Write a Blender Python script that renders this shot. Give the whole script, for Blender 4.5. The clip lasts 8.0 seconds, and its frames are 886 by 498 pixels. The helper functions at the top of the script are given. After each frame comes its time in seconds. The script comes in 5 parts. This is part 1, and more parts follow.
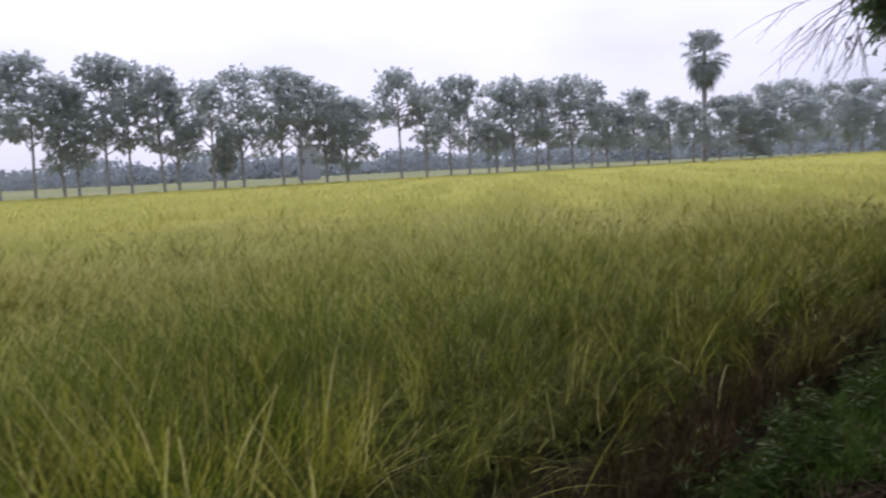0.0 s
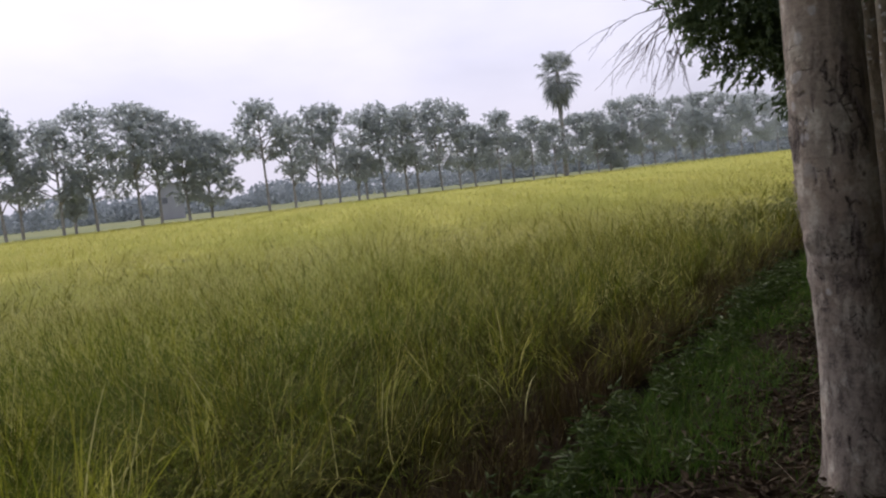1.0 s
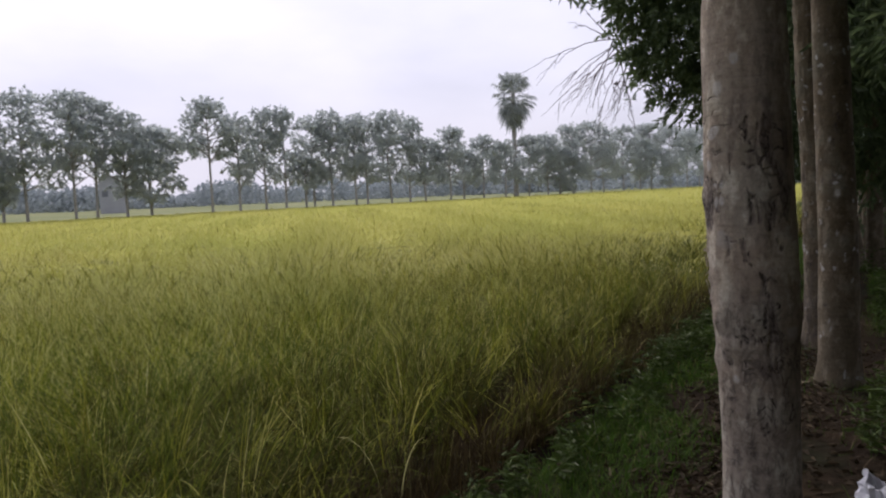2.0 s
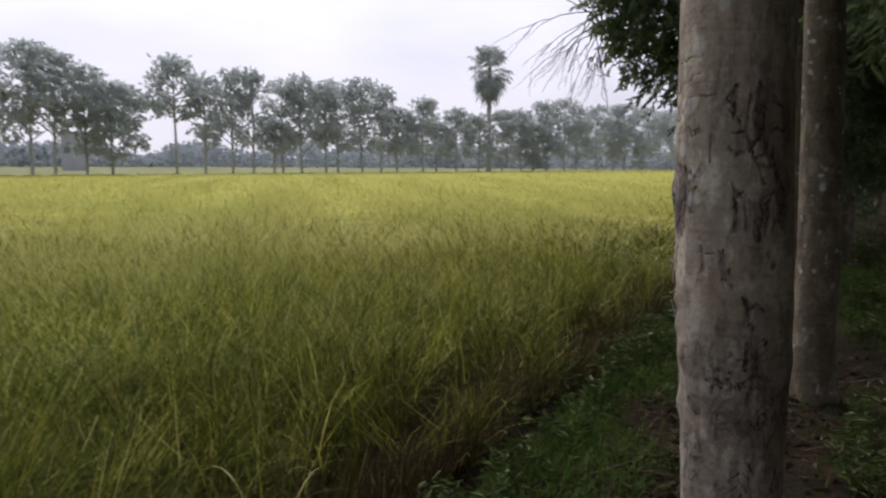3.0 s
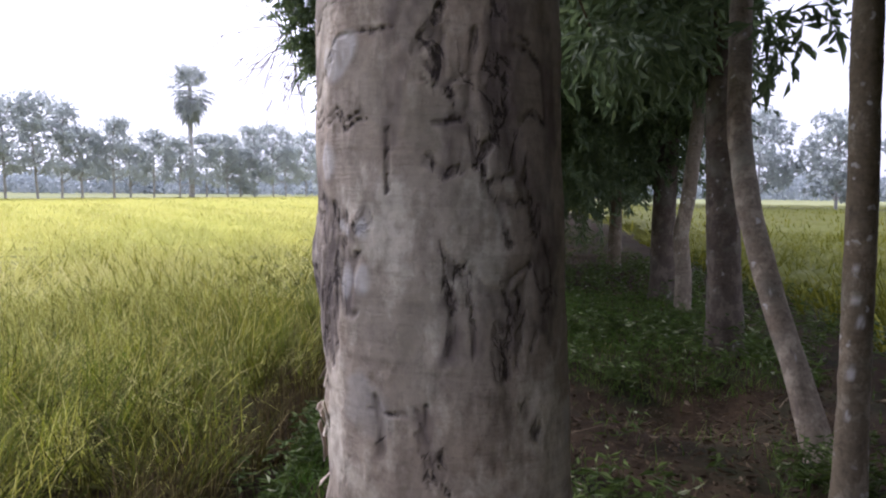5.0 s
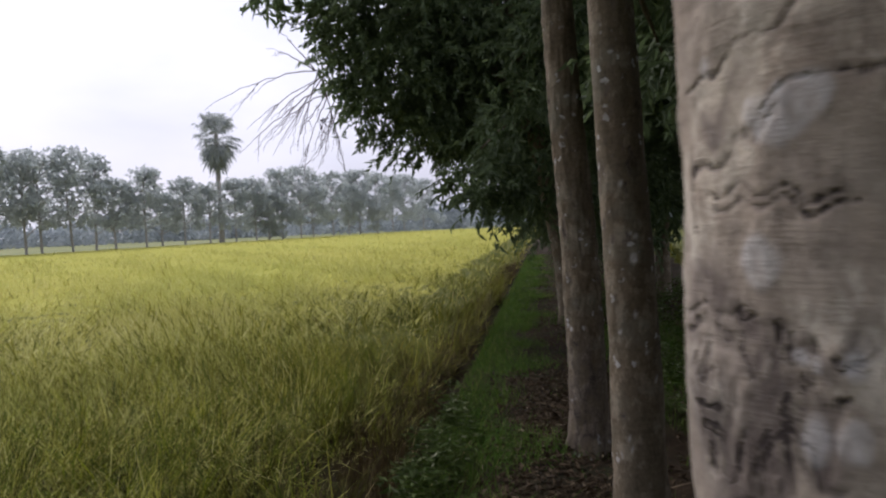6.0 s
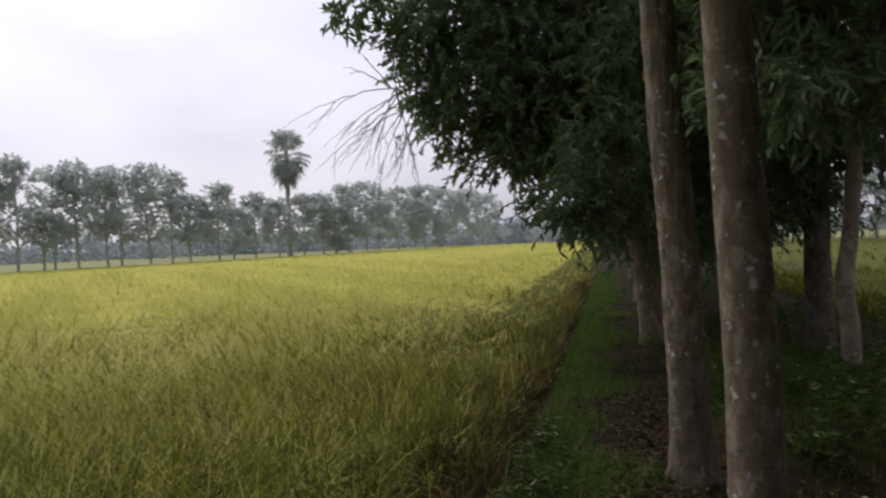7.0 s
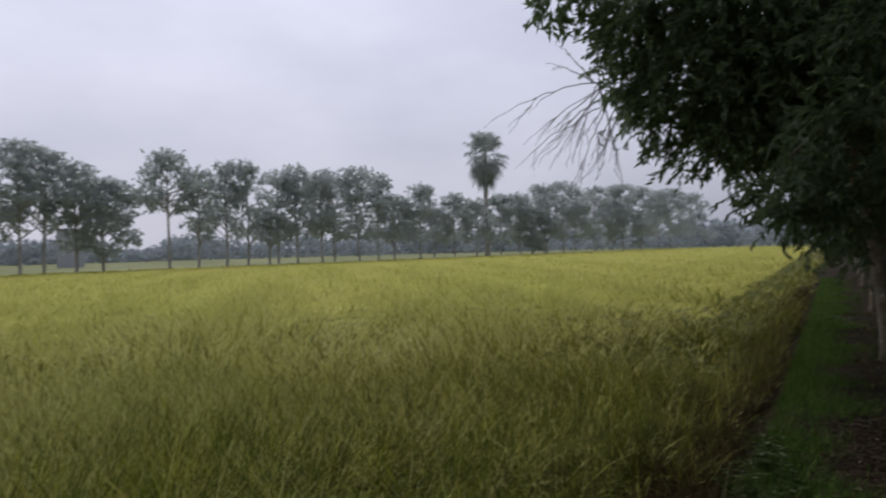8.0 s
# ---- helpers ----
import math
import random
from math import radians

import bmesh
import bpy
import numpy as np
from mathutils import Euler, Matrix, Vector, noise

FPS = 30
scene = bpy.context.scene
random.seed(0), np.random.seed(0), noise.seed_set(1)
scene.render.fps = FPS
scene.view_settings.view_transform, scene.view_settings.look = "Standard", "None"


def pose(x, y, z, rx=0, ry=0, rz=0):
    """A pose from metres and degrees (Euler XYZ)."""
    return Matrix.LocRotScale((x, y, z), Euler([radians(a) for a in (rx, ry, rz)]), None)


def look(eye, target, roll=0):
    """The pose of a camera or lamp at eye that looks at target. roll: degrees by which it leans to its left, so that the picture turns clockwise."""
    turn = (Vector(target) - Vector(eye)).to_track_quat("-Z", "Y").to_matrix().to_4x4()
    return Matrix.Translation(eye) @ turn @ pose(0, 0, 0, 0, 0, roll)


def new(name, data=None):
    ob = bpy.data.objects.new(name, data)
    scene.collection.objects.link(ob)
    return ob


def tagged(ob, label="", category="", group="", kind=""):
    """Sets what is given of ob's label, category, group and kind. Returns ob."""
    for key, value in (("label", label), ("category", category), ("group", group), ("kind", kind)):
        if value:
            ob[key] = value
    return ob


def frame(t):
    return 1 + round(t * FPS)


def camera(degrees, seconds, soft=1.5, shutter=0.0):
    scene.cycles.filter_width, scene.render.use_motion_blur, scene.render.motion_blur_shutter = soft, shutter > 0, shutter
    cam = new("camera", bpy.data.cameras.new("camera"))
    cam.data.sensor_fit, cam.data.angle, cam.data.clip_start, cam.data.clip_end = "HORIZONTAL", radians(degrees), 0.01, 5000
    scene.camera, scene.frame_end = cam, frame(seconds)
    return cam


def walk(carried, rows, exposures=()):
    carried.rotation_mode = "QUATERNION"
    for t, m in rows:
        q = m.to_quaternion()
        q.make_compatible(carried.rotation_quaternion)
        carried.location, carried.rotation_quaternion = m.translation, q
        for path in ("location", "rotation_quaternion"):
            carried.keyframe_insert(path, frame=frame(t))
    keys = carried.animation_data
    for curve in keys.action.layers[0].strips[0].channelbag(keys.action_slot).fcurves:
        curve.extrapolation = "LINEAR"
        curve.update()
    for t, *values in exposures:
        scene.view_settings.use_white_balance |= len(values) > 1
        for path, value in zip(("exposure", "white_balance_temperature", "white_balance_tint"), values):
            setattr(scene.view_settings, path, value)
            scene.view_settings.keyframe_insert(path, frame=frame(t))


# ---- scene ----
cam = camera(63.1, 8.0, soft=2.2, shutter=0.25)
PATH = [
    (0, (0.239, -4.049, 1.629), (-1.161, -2.64, 1.399), -2.7),
    (0.5, (0.414, -3.745, 1.611), (-0.81, -2.173, 1.428), -3.5),
    (1, (0.454, -3.499, 1.535), (-0.693, -1.87, 1.351), -6.2),
    (1.5, (0.475, -3.229, 1.58), (-0.565, -1.527, 1.435), -3.6),
    (2.8, (0.381, -2.337, 1.67), (-0.644, -0.63, 1.483), -0.6),
    (3, (0.327, -2.184, 1.649), (-0.627, -0.442, 1.413), 0.3),
    (3.5, (0.104, -1.797, 1.612), (-0.634, 0.05, 1.395), 3.6),
    (4, (0.017, -1.328, 1.641), (-0.404, 0.616, 1.431), 0.4),
    (4.2, (0.054, -1.154, 1.638), (-0.188, 0.823, 1.455), 2.1),
    (5.3, (0.171, -0.894, 1.663), (-0.061, 1.086, 1.505), -0.0),
    (5.5, (0.076, -0.857, 1.665), (-0.186, 1.119, 1.504), -0.1),
    (5.8, (-0.117, -0.75, 1.704), (-0.403, 1.227, 1.598), -1.0),
    (6, (-0.231, -0.689, 1.732), (-0.517, 1.289, 1.663), -2.5),
    (6.5, (-0.416, -0.556, 1.74), (-0.694, 1.421, 1.624), -2.0),
    (7, (-0.467, -0.639, 1.784), (-0.923, 1.308, 1.762), -2.3),
    (7.5, (-0.513, -0.49, 1.784), (-1.182, 1.395, 1.809), -1.0),
    (8, (-0.59, -0.485, 1.74), (-1.548, 1.271, 1.738), -1.5),
]
walk(cam, [(t, look(eye, target, roll)) for t, eye, target, roll in PATH],
     exposures=[(0.0, 0.43, 5750, 25), (0.5, 0.29, 5950, 24), (1.5, 0.27, 6050, 23), (3.0, 0.38, 6130, 20), (3.5, 0.48, 6080, 21), (4.0, 1.07, 5900, 27), (4.2, 0.8, 5900, 27), (5.3, 1.58, 5600, 28),
                (5.5, 1.33, 5650, 28), (5.8, 0.45, 5850, 23), (6.0, 0.45, 6000, 21), (6.5, 0.36, 6350, 18), (7.0, 0.28, 6300, 18), (7.5, 0.06, 6050, 18), (8.0, -0.2, 5950, 18)])

# ---- world and sun: hazy, thinly clouded afternoon ----
SUN_LEFT, SUN_UP = 52.0, 46.0          # degrees left of +y, degrees above the horizon
sun_dir = Vector((-math.sin(radians(SUN_LEFT)) * math.cos(radians(SUN_UP)),
                  math.cos(radians(SUN_LEFT)) * math.cos(radians(SUN_UP)), math.sin(radians(SUN_UP))))


def make_world():
    w = bpy.data.worlds.new("hazy_sky")
    scene.world = w
    w.use_nodes = True
    nt = w.node_tree
    nt.nodes.clear()
    N, L = nt.nodes.new, nt.links.new
    out = N("ShaderNodeOutputWorld")
    sky = N("ShaderNodeTexSky")
    sky.sky_type, sky.sun_disc = "NISHITA", False
    sky.sun_elevation, sky.sun_rotation = radians(SUN_UP), radians(-SUN_LEFT)
    sky.air_density, sky.dust_density, sky.ozone_density = 1.0, 4.0, 1.0
    bg1 = N("ShaderNodeBackground")
    bg1.inputs["Strength"].default_value = 0.012
    L(sky.outputs[0], bg1.inputs["Color"])
    tc = N("ShaderNodeTexCoord")
    # thin cloud: two scales of noise, stretched along the horizon
    mp = N("ShaderNodeMapping")
    mp.inputs["Scale"].default_value = (1.0, 1.0, 2.6)
    L(tc.outputs["Generated"], mp.inputs["Vector"])
    n1 = N("ShaderNodeTexNoise")
    n1.inputs["Scale"].default_value, n1.inputs["Detail"].default_value = 2.2, 6.0
    n1.inputs["Roughness"].default_value = 0.5
    L(mp.outputs[0], n1.inputs["Vector"])
    ramp = N("ShaderNodeValToRGB")
    e = ramp.color_ramp.elements
    e[0].position, e[0].color = 0.34, (0.65, 0.668, 0.72, 1)
    e[1].position, e[1].color = 0.68, (0.86, 0.86, 0.895, 1)
    L(n1.outputs["Fac"], ramp.inputs["Fac"])
    # glow of the hidden sun through the haze
    dot = N("ShaderNodeVectorMath")
    dot.operation = "DOT_PRODUCT"
    nrm = N("ShaderNodeVectorMath")
    nrm.operation = "NORMALIZE"
    L(tc.outputs["Generated"], nrm.inputs[0])
    L(nrm.outputs[0], dot.inputs[0])
    dot.inputs[1].default_value = sun_dir
    mr = N("ShaderNodeMapRange")
    mr.interpolation_type = "SMOOTHSTEP"
    mr.inputs["From Min"].default_value, mr.inputs["From Max"].default_value = 0.3, 1.0
    mr.inputs["To Min"].default_value, mr.inputs["To Max"].default_value = 0.85, 1.45
    L(dot.outputs["Value"], mr.inputs["Value"])
    mul = N("ShaderNodeVectorMath")
    mul.operation = "SCALE"
    L(ramp.outputs[0], mul.inputs[0])
    # an overcast sky is brighter overhead than low down
    sep = N("ShaderNodeSeparateXYZ")
    L(nrm.outputs[0], sep.inputs[0])
    up = N("ShaderNodeMapRange")
    up.interpolation_type = "SMOOTHSTEP"
    up.inputs["From Min"].default_value, up.inputs["From Max"].default_value = 0.1, 0.9
    up.inputs["To Min"].default_value, up.inputs["To Max"].default_value = 0.80, 1.40
    L(sep.outputs["Z"], up.inputs["Value"])
    both = N("ShaderNodeMath")
    both.operation = "MULTIPLY"
    L(mr.outputs[0], both.inputs[0])
    L(up.outputs[0], both.inputs[1])
    L(both.outputs[0], mul.inputs["Scale"])
    bg2 = N("ShaderNodeBackground")
    bg2.inputs["Strength"].default_value = 0.8
    L(mul.outputs[0], bg2.inputs["Color"])
    add = N("ShaderNodeAddShader")
    L(bg1.outputs[0], add.inputs[0])
    L(bg2.outputs[0], add.inputs[1])
    L(add.outputs[0], out.inputs["Surface"])


make_world()
sun_data = bpy.data.lights.new("sun", "SUN")
sun_data.energy, sun_data.angle, sun_data.color = 1.5, radians(14), (1.0, 0.95, 0.87)
sun = new("sun", sun_data)
sun.matrix_world = look(tuple(sun_dir * 300), (0, 0, 0))


# ---- materials ----
def material(name):
    m = bpy.data.materials.new(name)
    m.use_nodes = True
    nt = m.node_tree
    return m, nt, nt.nodes["Principled BSDF"]


def noise_node(nt, vec, scale, detail=4.0, rough=0.55):
    n = nt.nodes.new("ShaderNodeTexNoise")
    n.inputs["Scale"].default_value, n.inputs["Detail"].default_value, n.inputs["Roughness"].default_value = scale, detail, rough
    if vec is not None:
        nt.links.new(vec, n.inputs["Vector"])
    return n


def ramp_node(nt, fac, stops):
    r = nt.nodes.new("ShaderNodeValToRGB")
    els = r.color_ramp.elements
    while len(els) < len(stops):
        els.new(0.5)
    for e, (p, c) in zip(els, stops):
        e.position, e.color = p, (*c, 1)
    nt.links.new(fac, r.inputs["Fac"])
    return r


def mix_node(nt, fac, a, b, mode="MIX"):
    m = nt.nodes.new("ShaderNodeMix")
    m.data_type, m.blend_type = "RGBA", mode
    for sock, v in ((m.inputs["Factor"], fac), (m.inputs["A"], a), (m.inputs["B"], b)):
        if isinstance(v, bpy.types.NodeSocket):
            nt.links.new(v, sock)
        elif isinstance(v, tuple):
            sock.default_value = (*v, 1)
        else:
            sock.default_value = v
    return m.outputs["Result"]


def coords(nt, scale=(1, 1, 1)):
    tc = nt.nodes.new("ShaderNodeTexCoord")
    mp = nt.nodes.new("ShaderNodeMapping")
    mp.inputs["Scale"].default_value = scale
    nt.links.new(tc.outputs["Object"], mp.inputs["Vector"])
    return mp.outputs[0]


def bump(nt, height, bsdf, strength=0.5, distance=0.01):
    b = nt.nodes.new("ShaderNodeBump")
    b.inputs["Strength"].default_value, b.inputs["Distance"].default_value = strength, distance
    nt.links.new(height, b.inputs["Height"])
    nt.links.new(b.outputs[0], bsdf.inputs["Normal"])


def blade_material(name, stops, patch=None, through_light=0.35, rough=0.6, patch_scale=0.25, gloss=0.3):
    """Leaves and blades: a colour for each island, patches across the ground, and light passing through."""
    m, nt, p = material(name)
    geo = nt.nodes.new("ShaderNodeNewGeometry")
    col = ramp_node(nt, geo.outputs["Random Per Island"], stops).outputs[0]
    if patch:
        n = noise_node(nt, coords(nt), patch_scale, 3.0)
        f = ramp_node(nt, n.outputs["Fac"], [(0.38, (0, 0, 0)), (0.66, (1, 1, 1))])
        col = mix_node(nt, f.outputs[0], col, mix_node(nt, 0.55, col, patch))
    nt.links.new(col, p.inputs["Base Color"])
    p.inputs["Roughness"].default_value = rough
    p.inputs["Specular IOR Level"].default_value = gloss
    tr = nt.nodes.new("ShaderNodeBsdfTranslucent")
    nt.links.new(col, tr.inputs["Color"])
    mx = nt.nodes.new("ShaderNodeMixShader")
    mx.inputs["Fac"].default_value = through_light
    nt.links.new(p.outputs[0], mx.inputs[1])
    nt.links.new(tr.outputs[0], mx.inputs[2])
    nt.links.new(mx.outputs[0], nt.nodes["Material Output"].inputs["Surface"])
    return m


def bark_material(name, dark, mid, light, lichen=0.5, wrinkle=34.0, spots=7.0, cracks=0.25):
    """Smooth tropical bark: flaked patches, fine grain, faint rings, lichen spots, cracks where the scar mask lets them open."""
    m, nt, p = material(name)
    L = nt.links.new

    def math_node(op, a, b):
        n = nt.nodes.new("ShaderNodeMath")
        n.operation, n.use_clamp = op, op != "SUBTRACT"
        for sock, v in zip(n.inputs, (a, b)):
            if isinstance(v, bpy.types.NodeSocket):
                L(v, sock)
            else:
                sock.default_value = v
        return n.outputs[0]

    base = coords(nt)
    big = noise_node(nt, coords(nt, (1, 1, 0.6)), 7.0, 8.0, 0.7)
    col = ramp_node(nt, big.outputs["Fac"], [(0.34, dark), (0.44, mid), (0.51, mid), (0.58, light), (0.75, light)]).outputs[0]
    warm = noise_node(nt, base, 2.6, 4.0, 0.6)
    col = mix_node(nt, ramp_node(nt, warm.outputs["Fac"], [(0.45, (0, 0, 0)), (0.62, (0.55, 0.55, 0.55))]).outputs[0], col, mix_node(nt, 1.0, col, (0.86, 0.77, 0.70), "MULTIPLY"))
    fine = noise_node(nt, coords(nt, (48, 48, 40)), 1.0, 8.0, 0.75)
    col = mix_node(nt, 0.8, col, ramp_node(nt, fine.outputs["Fac"], [(0.32, (0.6, 0.58, 0.56)), (0.5, (1.0, 0.99, 0.98)), (0.66, (1.22, 1.2, 1.17))]).outputs[0], "MULTIPLY")
    ring = noise_node(nt, coords(nt, (5, 5, wrinkle * 1.6)), 1.0, 7.0, 0.72)
    col = mix_node(nt, 0.4, col, ramp_node(nt, ring.outputs["Fac"], [(0.36, (0.6, 0.58, 0.56)), (0.5, (1.05, 1.04, 1.03))]).outputs[0], "MULTIPLY")
    vo = nt.nodes.new("ShaderNodeTexVoronoi")
    vo.inputs["Scale"].default_value = spots
    warp = noise_node(nt, base, 16.0, 3.0)
    add = nt.nodes.new("ShaderNodeVectorMath")
    add.operation = "MULTIPLY_ADD"
    L(warp.outputs["Color"], add.inputs[0])
    add.inputs[1].default_value = (0.09, 0.09, 0.09)
    L(base, add.inputs[2])
    L(add.outputs[0], vo.inputs["Vector"])
    sp = ramp_node(nt, vo.outputs["Distance"], [(0.14, (1, 1, 1)), (0.22, (0, 0, 0))])
    gate = ramp_node(nt, noise_node(nt, base, 2.3, 2.0).outputs["Fac"], [(0.45, (0, 0, 0)), (0.6, (lichen,) * 3)])
    col = mix_node(nt, math_node("MULTIPLY", sp.outputs[0], gate.outputs[0]), col, (0.42, 0.41, 0.38))
    moss = ramp_node(nt, noise_node(nt, base, 3.1, 5.0).outputs["Fac"], [(0.54, (0, 0, 0)), (0.7, (0.4, 0.4, 0.4))])
    col = mix_node(nt, moss.outputs[0], col, (0.17, 0.175, 0.13))
    stain = nt.nodes.new("ShaderNodeAttribute")
    stain.attribute_name = "stain"
    col = mix_node(nt, math_node("MULTIPLY", stain.outputs["Fac"], 0.76), col, (0.118, 0.092, 0.078))
    # cracks: thin ridges of a wandering noise, opened fully in the scars and sparsely elsewhere
    cn = noise_node(nt, coords(nt, (1, 1, 0.55)), 21.0, 5.0, 0.62)
    cn.inputs["Distortion"].default_value = 0.7
    line = ramp_node(nt, math_node("ABSOLUTE", math_node("SUBTRACT", cn.outputs["Fac"], 0.5), 0.0), [(0.012, (0.9, 0.9, 0.9)), (0.04, (0, 0, 0))]).outputs[0]
    scar = nt.nodes.new("ShaderNodeAttribute")
    scar.attribute_name = "scar"
    some = ramp_node(nt, noise_node(nt, base, 6.0, 3.0).outputs["Fac"], [(0.54, (0, 0, 0)), (0.68, (cracks,) * 3)]).outputs[0]
    open_ = math_node("ADD", math_node("MULTIPLY", line, math_node("ADD", scar.outputs["Fac"], some)), math_node("POWER", math_node("MULTIPLY", scar.outputs["Fac"], math_node("ADD", fine.outputs["Fac"], 0.12)), 2.6))
    col = mix_node(nt, math_node("MULTIPLY", scar.outputs["Fac"], 0.5), col, (0.115, 0.092, 0.078))
    col = mix_node(nt, open_, col, (0.04, 0.031, 0.026))
    pale = nt.nodes.new("ShaderNodeAttribute")
    pale.attribute_name = "pale"
    col = mix_node(nt, math_node("MULTIPLY", pale.outputs["Fac"], 0.6), col, (0.50, 0.48, 0.44))
    L(col, p.inputs["Base Color"])
    p.inputs["Roughness"].default_value = 0.9
    p.inputs["Specular IOR Level"].default_value = 0.2
    h = math_node("SUBTRACT", math_node("ADD", math_node("MULTIPLY", ring.outputs["Fac"], 0.5), math_node("MULTIPLY", fine.outputs["Fac"], 0.6)), math_node("MULTIPLY", open_, 1.0))
    bump(nt, h, p, 0.6, 0.008)
    return m


def ground_material():
    m, nt, p = material("soil_and_litter")
    base = coords(nt)
    n1 = noise_node(nt, base, 1.3, 6.0, 0.6)
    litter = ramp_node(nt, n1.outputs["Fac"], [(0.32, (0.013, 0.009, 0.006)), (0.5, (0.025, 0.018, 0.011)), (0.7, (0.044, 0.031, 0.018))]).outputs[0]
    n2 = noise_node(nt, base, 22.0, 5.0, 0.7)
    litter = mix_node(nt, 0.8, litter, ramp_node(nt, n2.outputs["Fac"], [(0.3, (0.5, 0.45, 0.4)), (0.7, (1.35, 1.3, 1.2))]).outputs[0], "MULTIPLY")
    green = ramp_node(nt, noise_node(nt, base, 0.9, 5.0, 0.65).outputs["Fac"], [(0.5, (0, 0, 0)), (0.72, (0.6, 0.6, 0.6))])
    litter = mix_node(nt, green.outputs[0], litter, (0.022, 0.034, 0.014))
    # open fields beyond the strip
    sep = nt.nodes.new("ShaderNodeSeparateXYZ")
    nt.links.new(base, sep.inputs[0])
    ab = nt.nodes.new("ShaderNodeMath")
    ab.operation = "ABSOLUTE"
    nt.links.new(sep.outputs["X"], ab.inputs[0])
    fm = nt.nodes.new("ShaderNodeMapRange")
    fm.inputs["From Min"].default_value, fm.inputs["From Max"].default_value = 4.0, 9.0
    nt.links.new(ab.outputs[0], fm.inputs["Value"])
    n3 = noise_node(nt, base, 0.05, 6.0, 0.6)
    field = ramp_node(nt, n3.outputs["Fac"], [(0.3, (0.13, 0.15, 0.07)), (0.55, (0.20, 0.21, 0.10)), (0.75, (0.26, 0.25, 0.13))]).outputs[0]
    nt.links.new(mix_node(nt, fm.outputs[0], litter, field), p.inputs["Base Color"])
    p.inputs["Roughness"].default_value = 0.95
    p.inputs["Specular IOR Level"].default_value = 0.05
    bump(nt, n2.outputs["Fac"], p, 0.8, 0.03)
    return m


M_ground = ground_material()
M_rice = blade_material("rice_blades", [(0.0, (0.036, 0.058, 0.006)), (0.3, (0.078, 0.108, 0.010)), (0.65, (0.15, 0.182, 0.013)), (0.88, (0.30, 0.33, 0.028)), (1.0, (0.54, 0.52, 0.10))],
                        patch=(0.07, 0.11, 0.014), patch_scale=1.1, through_light=0.35, rough=0.75, gloss=0.08)
# browned rice by the bank; shade from the trees also darkens these tones
M_edge = blade_material("browned_shaded_rice", [(0.0, (0.034, 0.034, 0.007)), (0.45, (0.052, 0.055, 0.008)), (0.85, (0.09, 0.085, 0.014)), (0.96, (0.16, 0.145, 0.030)), (1.0, (0.34, 0.30, 0.09))], through_light=0.25, rough=0.8, gloss=0.08)
M_margin = blade_material("olive_rice_blades", [(0.0, (0.082, 0.094, 0.010)), (0.6, (0.135, 0.143, 0.015)), (0.9, (0.23, 0.215, 0.030)), (1.0, (0.36, 0.33, 0.07))], through_light=0.35, rough=0.7, gloss=0.15)
M_pale = blade_material("pale_fallen_blades", [(0.0, (0.17, 0.21, 0.015)), (0.5, (0.31, 0.32, 0.03)), (0.8, (0.52, 0.49, 0.085)), (1.0, (0.74, 0.69, 0.26))], through_light=0.4, rough=0.6, gloss=0.15)
# far rice blades and canopy sheet, brightened to carry the haze in their colour
M_hazed = blade_material("haze_pale_rice_blades", [(0.0, (0.37, 0.365, 0.085)), (0.5, (0.475, 0.455, 0.135)), (1.0, (0.59, 0.55, 0.22))], patch=(0.35, 0.385, 0.095), through_light=0.35, rough=0.8, gloss=0.05, patch_scale=0.15)
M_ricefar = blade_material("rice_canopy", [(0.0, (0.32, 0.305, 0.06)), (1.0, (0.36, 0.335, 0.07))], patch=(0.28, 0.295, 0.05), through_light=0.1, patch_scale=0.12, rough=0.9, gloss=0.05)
M_green = blade_material("darker_green_rice_blades", [(0.0, (0.075, 0.08, 0.006)), (0.5, (0.13, 0.13, 0.009)), (1.0, (0.21, 0.20, 0.018))], patch=(0.09, 0.105, 0.01), through_light=0.3, rough=0.7, gloss=0.15)
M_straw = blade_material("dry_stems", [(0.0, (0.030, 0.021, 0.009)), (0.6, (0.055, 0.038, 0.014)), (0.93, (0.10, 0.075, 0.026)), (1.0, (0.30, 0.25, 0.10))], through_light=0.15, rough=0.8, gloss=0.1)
M_grass = blade_material("short_grass", [(0.0, (0.038, 0.086, 0.010)), (0.6, (0.062, 0.124, 0.015)), (0.93, (0.112, 0.16, 0.026)), (1.0, (0.22, 0.20, 0.07))], through_light=0.35, rough=0.7, gloss=0.12)
M_weed = blade_material("weed_leaves", [(0.0, (0.032, 0.050, 0.011)), (0.7, (0.054, 0.085, 0.014)), (0.94, (0.085, 0.115, 0.028)), (1.0, (0.24, 0.26, 0.15))], through_light=0.25, rough=0.7, gloss=0.15)
M_leaf = blade_material("glossy_tree_leaves", [(0.0, (0.070, 0.103, 0.046)), (0.7, (0.105, 0.146, 0.062)), (1.0, (0.15, 0.195, 0.085))], through_light=0.5, rough=0.6, gloss=0.4)
# distance haze put into the grey-pale colours of far leaves and palm fans
M_farleaf = blade_material("haze_pale_leaves", [(0.0, (0.40, 0.44, 0.43)), (0.6, (0.44, 0.48, 0.465)), (1.0, (0.49, 0.52, 0.48))], through_light=0.7, rough=0.5)
M_palmleaf = blade_material("haze_pale_fans", [(0.0, (0.30, 0.33, 0.32)), (1.0, (0.36, 0.39, 0.37))], through_light=0.45)
# woods: blue-grey of the haze painted into the leaf colour
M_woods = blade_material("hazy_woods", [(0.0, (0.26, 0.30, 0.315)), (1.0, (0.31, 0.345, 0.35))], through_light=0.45)
